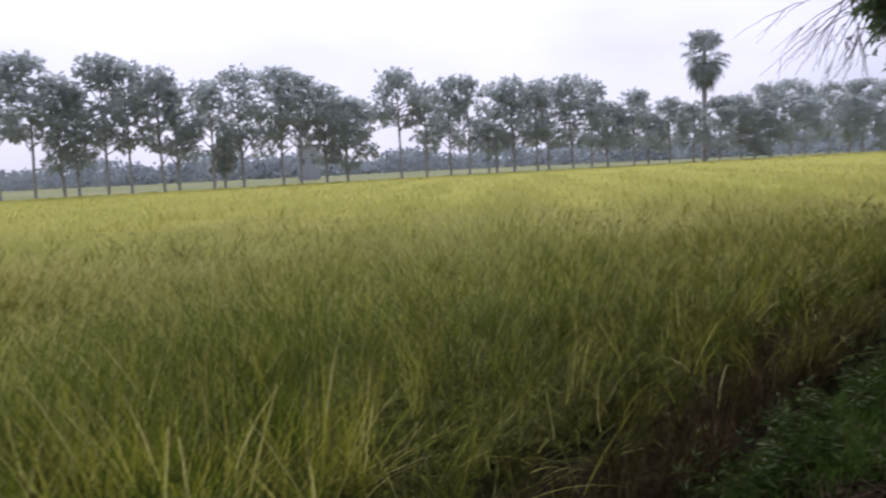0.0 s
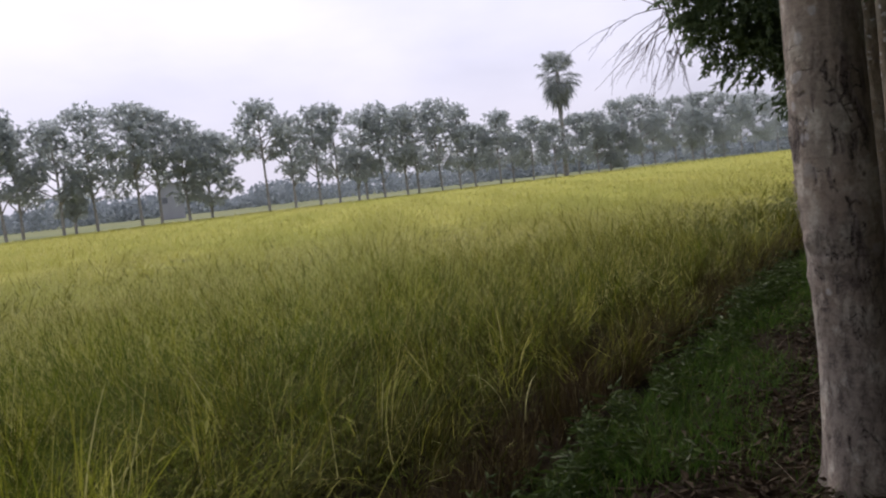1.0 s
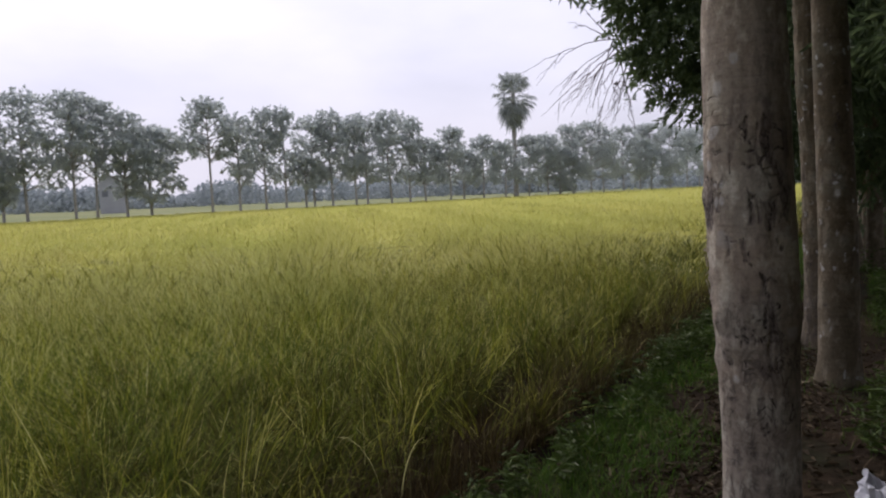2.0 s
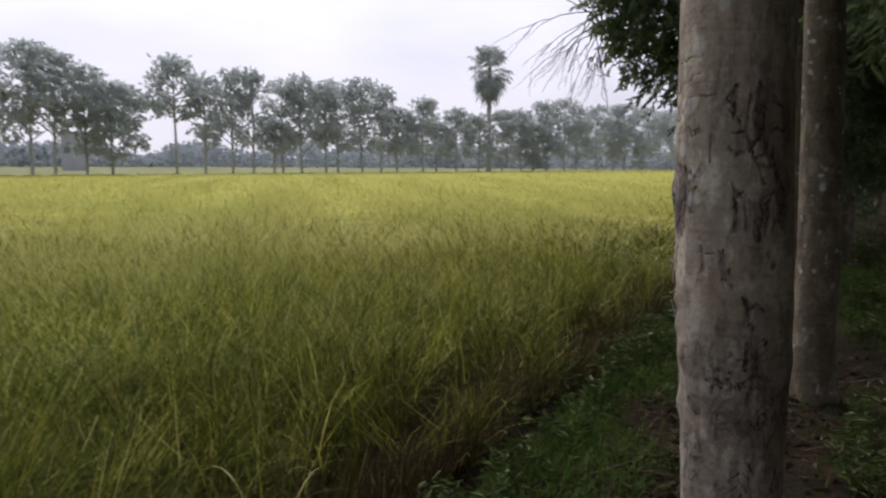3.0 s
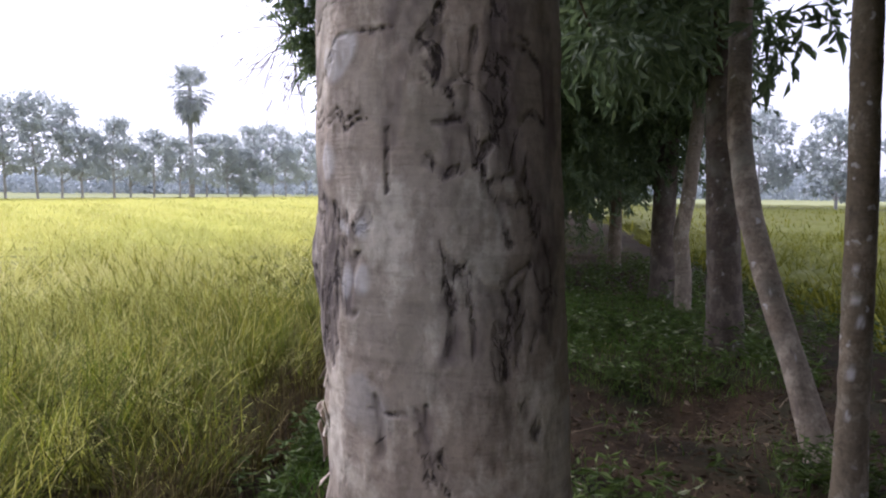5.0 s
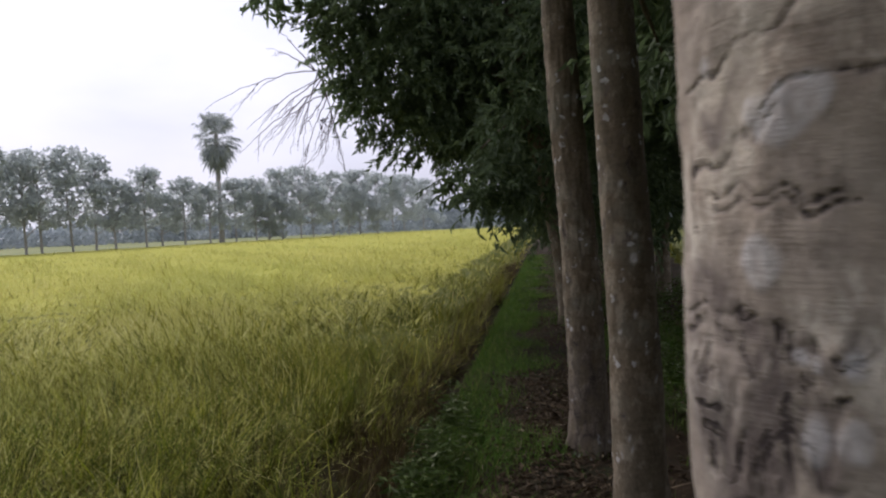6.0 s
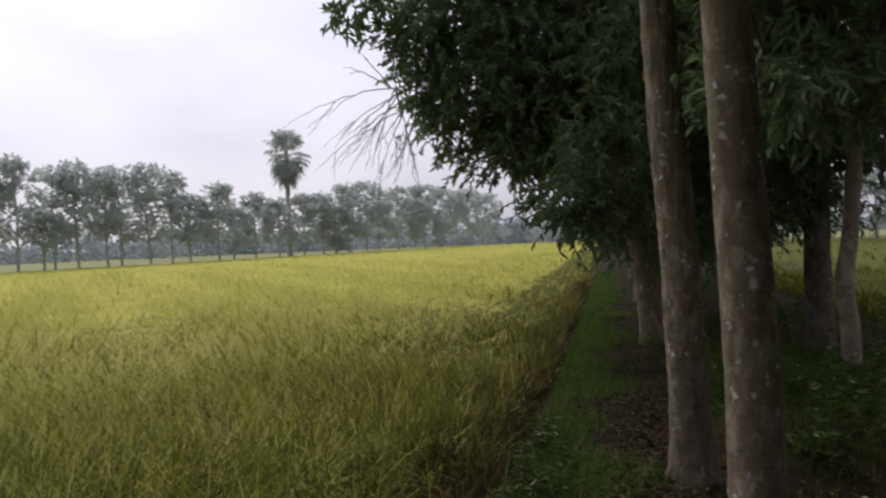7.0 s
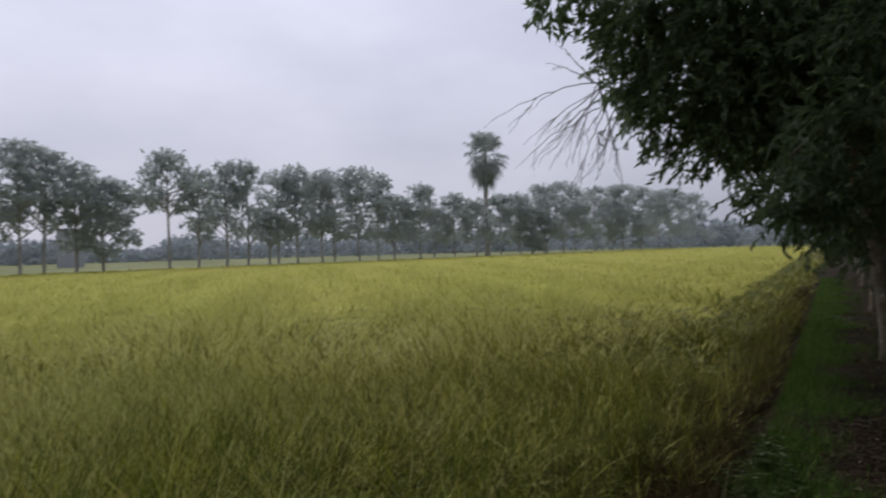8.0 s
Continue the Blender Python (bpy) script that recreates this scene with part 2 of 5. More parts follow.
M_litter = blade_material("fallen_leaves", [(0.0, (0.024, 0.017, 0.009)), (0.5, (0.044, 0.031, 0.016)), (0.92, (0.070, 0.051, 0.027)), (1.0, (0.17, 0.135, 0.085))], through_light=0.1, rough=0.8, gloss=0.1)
M_bark_a = bark_material("mottled_grey_bark", (0.161, 0.130, 0.101), (0.310, 0.266, 0.209), (0.481, 0.438, 0.351), 0.35, 34, 6)
M_bark_d = bark_material("spotted_brown_bark", (0.058, 0.046, 0.029), (0.110, 0.090, 0.057), (0.180, 0.153, 0.106), 0.9, 34, 11)
M_bark_l = bark_material("pale_slender_bark", (0.078, 0.066, 0.046), (0.15, 0.126, 0.09), (0.24, 0.21, 0.155), 0.7, 34, 10)
# darker copy of the brown bark, shade of the bank put into its colour
M_bark_k = bark_material("shade_darkened_bark", (0.035, 0.028, 0.020), (0.062, 0.050, 0.036), (0.10, 0.084, 0.062), 0.5, 30, 9)
# far trunks: lightened grey, with the haze in the bark colour
M_bark_far = bark_material("haze_pale_trunk_bark", (0.26, 0.26, 0.26), (0.32, 0.32, 0.315), (0.38, 0.38, 0.37), 0.3, 20, 4)
M_twig = bark_material("dry_twig_bark", (0.09, 0.078, 0.068), (0.13, 0.115, 0.10), (0.17, 0.155, 0.14), 0.2, 40, 8)


def plain(name, a, b, scale, rough=0.8):
    m, nt, p = material(name)
    n = noise_node(nt, coords(nt), scale, 5.0, 0.6)
    nt.links.new(ramp_node(nt, n.outputs["Fac"], [(0.3, a), (0.7, b)]).outputs[0], p.inputs["Base Color"])
    p.inputs["Roughness"].default_value = rough
    bump(nt, n.outputs["Fac"], p, 0.3, 0.02)
    return m


# far houses: wall and roof greyed towards the haze in their base colours
M_wall = plain("haze_grey_plaster", (0.30, 0.31, 0.325), (0.36, 0.37, 0.385), 0.6)
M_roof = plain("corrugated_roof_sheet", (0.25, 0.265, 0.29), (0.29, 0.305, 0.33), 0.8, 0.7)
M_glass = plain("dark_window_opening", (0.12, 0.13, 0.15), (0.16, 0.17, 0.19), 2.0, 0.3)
M_sack = plain("white_plastic_sack", (0.58, 0.58, 0.60), (0.80, 0.80, 0.82), 14.0, 0.45)
M_print = plain("grey_print", (0.10, 0.10, 0.12), (0.16, 0.16, 0.18), 20.0, 0.5)


# ---- building helpers ----
def mesh_object(name, verts, faces, mats, parent=None, label="", smooth=False, index=None):
    me = bpy.data.meshes.new(name)
    me.from_pydata(np.asarray(verts).tolist() if isinstance(verts, np.ndarray) else verts, [],
                   faces.tolist() if isinstance(faces, np.ndarray) else faces)
    for m in mats if isinstance(mats, (list, tuple)) else [mats]:
        me.materials.append(m)
    if index is not None:
        me.polygons.foreach_set("material_index", np.asarray(index, dtype=np.int32))
    if smooth:
        me.polygons.foreach_set("use_smooth", np.ones(len(me.polygons), dtype=bool))
    me.update()
    ob = new(name, me)
    if parent is not None:
        ob.parent = parent
    if label:
        ob["label"] = label
    return ob


def thing(name, at, label, category, group="", kind=""):
    e = new(name)
    e.location = at
    return tagged(e, label, category, group, kind)


def strips(base, azim, length, lean, droop, width, segs, side=None):
    """Blades as bent strips. Arrays: base (n,3), azim, length, lean, droop in radians, width. Returns verts, quads."""
    n = len(base)
    t = np.linspace(0, 1, segs + 1)
    ang = lean[:, None] + droop[:, None] * (t[None, :-1] + 0.5 / segs)
    step = (length / segs)[:, None]
    h = np.concatenate([np.zeros((n, 1)), np.cumsum(np.sin(ang) * step, 1)], 1)
    z = np.concatenate([np.zeros((n, 1)), np.cumsum(np.cos(ang) * step, 1)], 1)
    cx, cy = np.cos(azim)[:, None], np.sin(azim)[:, None]
    mid = np.stack([base[:, :1] + h * cx, base[:, 1:2] + h * cy, base[:, 2:] + z], -1)
    tw = azim + (np.pi / 2 if side is None else side)
    w = width[:, None] * (1 - 0.85 * t[None] ** 1.6) / 2
    off = np.stack([w * np.cos(tw)[:, None], w * np.sin(tw)[:, None], np.zeros_like(w)], -1)
    v = np.stack([mid - off, mid + off], 2).reshape(-1, 3)
    i = np.arange(n)[:, None] * 2 * (segs + 1) + 2 * np.arange(segs)[None]
    f = np.stack([i, i + 1, i + 3, i + 2], -1).reshape(-1, 4)
    return v, f


def leaves(pos, direction, length, width, rng, fold=0.25):
    """Pointed leaves, each of four triangles about a mid rib, hanging or pointing along direction."""
    n = len(pos)
    d = direction / np.linalg.norm(direction, axis=1, keepdims=True)
    r = rng.normal(size=(n, 3))
    s = np.cross(d, r)
    s /= np.linalg.norm(s, axis=1, keepdims=True)
    u = np.cross(s, d)
    L, W = length[:, None], width[:, None]
    tip = pos + d * L - u * L * 0.12
    mid = pos + d * L * 0.45
    a = mid + s * W * 0.5 + u * W * fold
    b = mid - s * W * 0.5 + u * W * fold
    v = np.stack([pos, a, tip, b], 1).reshape(-1, 3)
    i = np.arange(n)[:, None] * 4
    f = np.concatenate([i + [0, 1, 2], i + [0, 2, 3]], 0)
    return v, f


def join(parts):
    vs, fs, base = [], [], 0
    for v, f in parts:
        vs.append(v)
        fs.extend((f + base).tolist())
        base += len(v)
    return np.concatenate(vs), fs


def tube(points, radii, around=8, relief=0.0, freq=6.0, seed=0.0):
    """A tapered, slightly uneven limb along points."""
    P, R = np.array(points, float), np.array(radii, float)
    n = len(P)
    tan = np.gradient(P, axis=0)
    tan /= np.linalg.norm(tan, axis=1, keepdims=True)
    ref = np.where(np.abs(tan[:, 2:3]) > 0.9, [[0.0, 1.0, 0.0]], [[0.0, 0.0, 1.0]])
    a = np.cross(ref, tan)
    a /= np.linalg.norm(a, axis=1, keepdims=True)
    b = np.cross(tan, a)
    th = np.linspace(0, 2 * np.pi, around, endpoint=False)
    ring = np.cos(th)[None, :, None] * a[:, None] + np.sin(th)[None, :, None] * b[:, None]
    rad = np.repeat(R[:, None], around, 1)
    if relief:
        for i in range(n):
            for j in range(around):
                q = P[i] + ring[i, j] * R[i]
                rad[i, j] += relief * (noise.noise(Vector((q[0] * freq + seed, q[1] * freq, q[2] * freq * 0.5))) + 0.5 * noise.noise(Vector((q[0] * freq * 3, q[1] * freq * 3 + seed, q[2] * freq * 1.6))))
    v = (P[:, None] + ring * rad[:, :, None]).reshape(-1, 3)
    i, j = np.meshgrid(np.arange(n - 1), np.arange(around), indexing="ij")
    j2 = (j + 1) % around
    f = np.stack([i * around + j, i * around + j2, (i + 1) * around + j2, (i + 1) * around + j], -1).reshape(-1, 4)
    return v, f.tolist() + [list(range(around))[::-1], list(range((n - 1) * around, n * around))]


def smooth_path(pts, n):
    """pts: rows of x, y, z, r, by rising z; n rows between, with a little sway."""
    q = np.array(pts, float)
    t = np.linspace(0, 1, len(q))
    s = np.linspace(0, 1, n)
    out = np.stack([np.interp(s, t, q[:, k]) for k in range(4)], 1)
    for _ in range(max(2, n // (2 * len(q)))):
        out[1:-1] = (out[:-2] + 2 * out[1:-1] + out[2:]) / 4
    return out


# ---- ground ----
def hollow(x, y):
    """Depth of the shaded ditch between the two rows of trees."""
    return 0.40 * np.exp(-((x - 1.45) / 0.8) ** 2 - ((y - 5.15) / 0.7) ** 2)


def build_ground():
    xs = np.concatenate([-np.geomspace(3000, 8, 40), np.linspace(-7.5, 7.5, 101), np.geomspace(8, 3000, 40)])
    ys = np.concatenate([-np.geomspace(3000, 12, 30), np.linspace(-11, 30, 180), np.geomspace(31, 3000, 50)])
    X, Y = np.meshgrid(xs, ys, indexing="ij")
    Z = np.zeros_like(X)
    for i in range(len(xs)):
        for j in range(len(ys)):
            x, y = X[i, j], Y[i, j]
            if abs(x) < 9 and -13 < y < 33:
                edge = min(1.0, max(0.0, (9 - abs(x)) / 4))
                Z[i, j] = edge * (0.05 * noise.noise(Vector((x * 0.9, y * 0.9, 0))) + 0.022 * noise.noise(Vector((x * 4, y * 4, 3))))
                if x < -1.15:
                    Z[i, j] -= 0.08 * min(1, (-1.15 - x) / 0.25) * edge
                Z[i, j] -= 0.13 * math.exp(-((x + 1.39 + 0.05 * math.sin(y * 1.1)) / 0.14) ** 2) * edge
                # shaded hollow between the two rows of trees
                Z[i, j] -= hollow(x, y)
    V = np.stack([X, Y, Z], -1).reshape(-1, 3)
    a, b = len(xs), len(ys)
    i, j = np.meshgrid(np.arange(a - 1), np.arange(b - 1), indexing="ij")
    F = np.stack([i * b + j, (i + 1) * b + j, (i + 1) * b + j + 1, i * b + j + 1], -1).reshape(-1, 4)
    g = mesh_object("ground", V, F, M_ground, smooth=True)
    tagged(g, "brown earth with leaf litter and patchy green, open fields beyond", "ground", kind="structure")


build_ground()


# ---- rice ----
def rice_height(x, y):
    return 0.55 + 0.05 * np.sin(x * 0.9 + 0.6 * y) + 0.04 * np.sin(y * 1.7 - x * 0.4) + 0.03 * np.sin(3.1 * x + 1.3 * y)


def field_edge(y):
    return -1.42 - 0.07 * np.sin(y * 1.1) - 0.06 * np.sin(y * 2.7 + 1) - 0.05 * np.sin(y * 6.1 + 2) + 0.04 * np.sin(y * 10.7)


def hills(rng, x0, x1, y0, y1, spacing):
    xs, ys = np.arange(x0, x1, spacing), np.arange(y0, y1, spacing)
    X, Y = np.meshgrid(xs, ys)
    p = np.stack([X.ravel(), Y.ravel()], 1)
    return p + rng.uniform(-0.42, 0.42, p.shape) * spacing


def rice_blades(rng, p, per, segs, width, tall=1.0):
    n = len(p) * per
    c = np.repeat(p, per, 0) + rng.normal(0, 0.022 + width, (n, 2))
    h = rice_height(c[:, 0], c[:, 1]) * tall * np.interp(np.abs(c[:, 0] - field_edge(c[:, 1])), [0, 0.3, 1.3], [0.4, 0.62, 1.0])
    # lodging: neighbouring plants lean the same way
    swirl = 2.6 + 1.6 * np.sin(c[:, 0] * 0.8 + 1.3 * np.sin(c[:, 1] * 0.55)) + 0.9 * np.sin(c[:, 1] * 1.1 + 0.7) + 1.3 * np.sin(c[:, 0] * 4.1 + 2.0 * np.sin(c[:, 1] * 3.7))
    azim = np.where(rng.random(n) < 0.62, swirl + rng.normal(0, 0.7, n), rng.uniform(0, 6.283, n))
    flat = np.clip(0.5 + 0.5 * np.sin(c[:, 0] * 1.3 + 2.0) * np.sin(c[:, 1] * 1.15 + 0.4), 0, 1)
    near = np.interp(np.abs(c[:, 0] + 1.3), [0, 2.5, 4.0], [1.0, 0.6, 0.0]) * (c[:, 1] > -2.5)
    lean = np.abs(rng.normal(0.10, 0.13, n)) + 0.35 * flat * rng.random(n) + 1.0 * near * (0.35 + 0.65 * flat) * rng.random(n)
    droop = rng.uniform(0.2, 1.5, n) + 0.5 * flat
    length = h * rng.uniform(0.85, 1.4, n)
    base = np.concatenate([c, np.full((n, 1), -0.06)], 1)
    return strips(base, azim, length, lean, droop, width * rng.uniform(0.5, 1.7, n), segs, side=rng.uniform(0.6, 2.5, n))


HOLLOWS = ((-1.5, 4.0, 0.62), (-1.9, 2.2, 0.4), (-1.65, 0.7, 0.32), (-2.6, 3.2, 0.22), (-1.5, 5.6, 0.3))     # browned gaps, placed to fit the camera's view


def build_rice():
    rng = np.random.default_rng(5)
    eye = np.array([-0.1, -2.2])

    def pick(p, near, far, lo=-34.0, hi=112.0):
        d = p - eye
        r = np.hypot(d[:, 0], d[:, 1])
        b = np.degrees(np.arctan2(-d[:, 0], d[:, 1]))
        keep = (r >= near) & (r < far) & (b > lo) & (b < hi) & (p[:, 0] < field_edge(p[:, 1]))
        row = -57.0 + 0.26 * (p[:, 1] - 48) + 0.6
        return p[keep & (p[:, 0] > row)]

    sets = []
    p = pick(hills(rng, -8, -1, -8, 6, 0.17), 0, 5.0)
    p2 = pick(hills(rng, -15, -1, -8, 12, 0.175), 5.0, 11.0)
    for hx, hy, hr in HOLLOWS:
        p2 = p2[np.hypot(p2[:, 0] - hx, (p2[:, 1] - hy) * 0.8) > hr * rng.uniform(0.7, 1.3, len(p2))]
    # dark hollows in the lodged stretch by the bank
    gap = np.array([noise.noise(Vector((x * 1.5, y * 1.5, 2.0))) + 0.5 * noise.noise(Vector((x * 3.4, y * 3.4, 5.0))) for x, y in p])
    gap -= np.interp(np.abs(p[:, 0] + 1.3), [0, 2.6], [0.0, 0.35])
    p = p[gap < np.interp(np.abs(p[:, 0] + 1.3), [0, 0.8, 1.6, 3.0], [-0.02, 0.0, 0.1, 0.2])]
    for hx, hy, hr in HOLLOWS:
        p = p[np.hypot(p[:, 0] - hx, (p[:, 1] - hy) * 0.8) > hr * rng.uniform(0.6, 1.2, len(p))]
    inl = field_edge(p[:, 1]) - p[:, 0]
    p = p[rng.random(len(p)) < np.where(p[:, 1] > -3.6, np.interp(inl, [0, 0.25, 0.8, 1.7], [0.25, 0.42, 0.66, 1.0]), 1.0)]
    sets.append(rice_blades(rng, p, 54, 4, 0.0064))
    sets.append(rice_blades(rng, p2, 21, 3, 0.0105))
    sets.append(rice_blades(rng, pick(hills(rng, -28, -1, -10, 26, 0.28), 11.0, 26.0), 12, 2, 0.027))
    sets.append(rice_blades(rng, pick(hills(rng, -60, -1, -14, 60, 0.5), 26.0, 60.0), 12, 1, 0.06, 1.02))
    sets.append(rice_blades(rng, pick(hills(rng, -60, -1, 30, 150, 1.1), 60.0, 150.0), 10, 1, 0.14, 1.02))
    # the field behind
    q = hills(rng, -12, -1, -14, 1, 0.26)
    b = np.degrees(np.arctan2(-(q[:, 0] - eye[0]), q[:, 1] - eye[1]))
    sets.append(rice_blades(rng, q[(b > 110) & (q[:, 0] < field_edge(q[:, 1]))], 9, 2, 0.028))
    q = hills(rng, -45, -12, -40, 0, 0.7)
    b = np.degrees(np.arctan2(-(q[:, 0] - eye[0]), q[:, 1] - eye[1]))
    sets.append(rice_blades(rng, q[b > 110], 7, 1, 0.09))
    # long pale blades fallen across the tangle
    n_before = sum(len(f) for _, f in sets)
    n = 2400
    q = np.stack([-1.45 - 4.2 * rng.random(n) ** 1.3, -4.5 + 13 * rng.random(n) ** 1.2], 1)
    for hx, hy, hr in HOLLOWS:
        q[np.hypot(q[:, 0] - hx, q[:, 1] - hy) < hr, 0] -= 1.0
    sets.append(strips(np.concatenate([q, rng.uniform(0.12, 0.40, (n, 1))], 1), rng.uniform(0, 6.28, n), rng.uniform(0.2, 0.62, n), rng.uniform(0.1, 1.2, n), rng.normal(0.5, 0.8, n), rng.uniform(0.002, 0.0046, n), 6, side=rng.uniform(0.6, 2.5, n)))
    # tufts lying over one way, some bright, some brown
    tufts, bright = [], []
    for k in range(560):
        cx, cy = -1.6 - 3.9 * rng.random() ** 1.1, rng.uniform(-4.2, 7.5)
        if any(math.hypot(cx - hx, cy - hy) < hr for hx, hy, hr in HOLLOWS):
            continue
        m = int(rng.integers(14, 26))
        az, over = rng.uniform(0, 6.28), rng.uniform(0.35, 1.35)
        c = np.stack([cx + rng.normal(0, 0.05, m), cy + rng.normal(0, 0.05, m), np.full(m, 0.0)], 1)
        tufts.append(strips(c, az + rng.normal(0, 0.28, m), rng.uniform(0.45, 0.8, m) * (0.75 if cx > -1.9 else 1.0), np.abs(rng.normal(over * 0.6, 0.15, m)), rng.uniform(0.1, 0.9, m), rng.uniform(0.004, 0.008, m), 4, side=rng.uniform(0.6, 2.5, m)))
        brown = 0.55 if cx > -2.3 and cy > -3.5 else 0.2
        bright += [4 if rng.random() < brown else 5 if rng.random() < 0.5 else 3 if rng.random() < 0.5 else 0] * (4 * m)
    for k in range(46):
        m = int(rng.integers(10, 18))
        c = np.stack([rng.normal(-2.8, 0.45) + rng.normal(0, 0.05, m), rng.normal(-2.7, 0.45) + rng.normal(0, 0.05, m), np.zeros(m)], 1)
        tufts.append(strips(c, rng.uniform(0, 6.28) + rng.normal(0, 0.4, m), rng.uniform(0.55, 0.9, m), np.abs(rng.normal(0.25, 0.2, m)), rng.uniform(0.1, 0.8, m), rng.uniform(0.006, 0.012, m), 4, side=rng.uniform(0.6, 2.5, m)))
        bright += [3 if rng.random() < 0.7 else 0] * (4 * m)
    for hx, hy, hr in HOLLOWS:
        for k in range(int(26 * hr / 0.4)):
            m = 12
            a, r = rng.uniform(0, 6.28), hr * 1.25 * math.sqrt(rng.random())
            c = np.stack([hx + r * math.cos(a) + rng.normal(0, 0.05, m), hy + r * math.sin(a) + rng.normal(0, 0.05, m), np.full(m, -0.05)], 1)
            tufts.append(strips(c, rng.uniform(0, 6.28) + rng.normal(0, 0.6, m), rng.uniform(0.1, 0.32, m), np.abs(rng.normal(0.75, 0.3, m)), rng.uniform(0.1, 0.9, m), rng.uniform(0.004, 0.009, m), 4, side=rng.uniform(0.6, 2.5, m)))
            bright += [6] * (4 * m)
    for k in range(150):
        m = int(rng.integers(8, 16))
        y0 = 0.5 + 19 * rng.random() ** 1.3
        if any(math.hypot(field_edge(y0) - hx, y0 - hy) < hr for hx, hy, hr in HOLLOWS):
            continue
        c = np.stack([field_edge(y0) - rng.uniform(0.02, 0.3) + rng.normal(0, 0.04, m), y0 + rng.normal(0, 0.07, m), np.full(m, -0.05)], 1)
        tufts.append(strips(c, rng.normal(0, 0.7) + rng.normal(0, 0.35, m), rng.uniform(0.3, 0.62, m), np.abs(rng.normal(0.3, 0.2, m)), rng.uniform(0.3, 1.4, m), rng.uniform(0.004, 0.008, m) * (1 + 0.06 * y0), 4, side=rng.uniform(0.6, 2.5, m)))
        bright += [5 if y0 > 7 or rng.random() < 0.5 else 4] * (4 * m)
    n_tufts = sum(len(f) for _, f in sets)
    sets += tufts
    V, F = join(sets)
    # blades turn paler with distance from the eye: haze put into their colour
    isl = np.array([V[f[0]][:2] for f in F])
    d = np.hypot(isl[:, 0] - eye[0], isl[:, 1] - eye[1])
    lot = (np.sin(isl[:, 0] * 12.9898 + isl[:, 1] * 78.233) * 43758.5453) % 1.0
    hazed = lot < np.interp(d, [3, 6, 10, 16, 30], [0.06, 0.30, 0.62, 0.88, 0.97])
    # low, uneven canopy under the blade tips
    nb = len(F)
    sheets, off = [], len(V)
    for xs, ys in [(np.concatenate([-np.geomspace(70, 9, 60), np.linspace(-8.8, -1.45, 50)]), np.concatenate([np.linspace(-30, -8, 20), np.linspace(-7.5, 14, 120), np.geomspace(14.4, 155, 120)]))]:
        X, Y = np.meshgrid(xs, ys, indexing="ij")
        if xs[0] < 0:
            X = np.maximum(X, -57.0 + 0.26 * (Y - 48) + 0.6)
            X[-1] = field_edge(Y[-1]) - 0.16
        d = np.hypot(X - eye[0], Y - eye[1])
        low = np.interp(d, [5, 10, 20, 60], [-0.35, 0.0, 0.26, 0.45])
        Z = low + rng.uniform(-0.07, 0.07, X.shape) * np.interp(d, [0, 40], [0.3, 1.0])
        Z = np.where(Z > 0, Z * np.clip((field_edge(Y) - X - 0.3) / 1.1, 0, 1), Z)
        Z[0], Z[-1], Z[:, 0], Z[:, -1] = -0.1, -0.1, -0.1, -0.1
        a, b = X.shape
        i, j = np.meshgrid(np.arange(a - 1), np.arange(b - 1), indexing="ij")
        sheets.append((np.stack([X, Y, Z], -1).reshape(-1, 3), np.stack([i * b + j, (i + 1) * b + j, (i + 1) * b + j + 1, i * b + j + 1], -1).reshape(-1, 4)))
    V2, F2 = join(sheets)
    F2 = [[k + off for k in f] for f in F2]
    idx = np.zeros(nb + len(F2), dtype=np.int32)
    idx[:nb] = np.where(hazed, 2, 0)
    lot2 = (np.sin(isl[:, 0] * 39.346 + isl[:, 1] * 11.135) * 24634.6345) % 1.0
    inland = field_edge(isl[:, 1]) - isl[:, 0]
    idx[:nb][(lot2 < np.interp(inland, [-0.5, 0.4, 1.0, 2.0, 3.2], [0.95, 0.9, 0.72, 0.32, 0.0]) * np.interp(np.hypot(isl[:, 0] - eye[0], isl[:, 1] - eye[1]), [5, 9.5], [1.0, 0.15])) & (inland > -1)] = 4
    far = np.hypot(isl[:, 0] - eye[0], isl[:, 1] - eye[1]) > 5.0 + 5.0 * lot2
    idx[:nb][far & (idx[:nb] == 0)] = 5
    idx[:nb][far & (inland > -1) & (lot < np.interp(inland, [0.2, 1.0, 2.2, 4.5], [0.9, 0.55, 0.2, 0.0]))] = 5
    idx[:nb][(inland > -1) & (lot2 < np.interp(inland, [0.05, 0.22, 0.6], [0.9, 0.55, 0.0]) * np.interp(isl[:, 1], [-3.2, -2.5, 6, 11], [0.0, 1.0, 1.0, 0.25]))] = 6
    idx[n_before:n_before + 6 * n] = np.repeat(np.where(rng.random(n) < 0.5, 3, 5), 6)
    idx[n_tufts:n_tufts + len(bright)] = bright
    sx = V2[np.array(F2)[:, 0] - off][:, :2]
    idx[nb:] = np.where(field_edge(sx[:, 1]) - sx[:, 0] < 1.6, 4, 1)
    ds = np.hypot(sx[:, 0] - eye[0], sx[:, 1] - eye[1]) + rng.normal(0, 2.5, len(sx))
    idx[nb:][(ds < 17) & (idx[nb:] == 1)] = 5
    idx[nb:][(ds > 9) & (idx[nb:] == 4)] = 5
    ob = mesh_object("rice_field", np.concatenate([V, V2]), F + F2, [M_rice, M_ricefar, M_hazed, M_pale, M_edge, M_margin, M_straw], index=idx)
    tagged(ob, "ripening yellow-green rice, leaning and tangled at the field edge", "rice", kind="stuff")
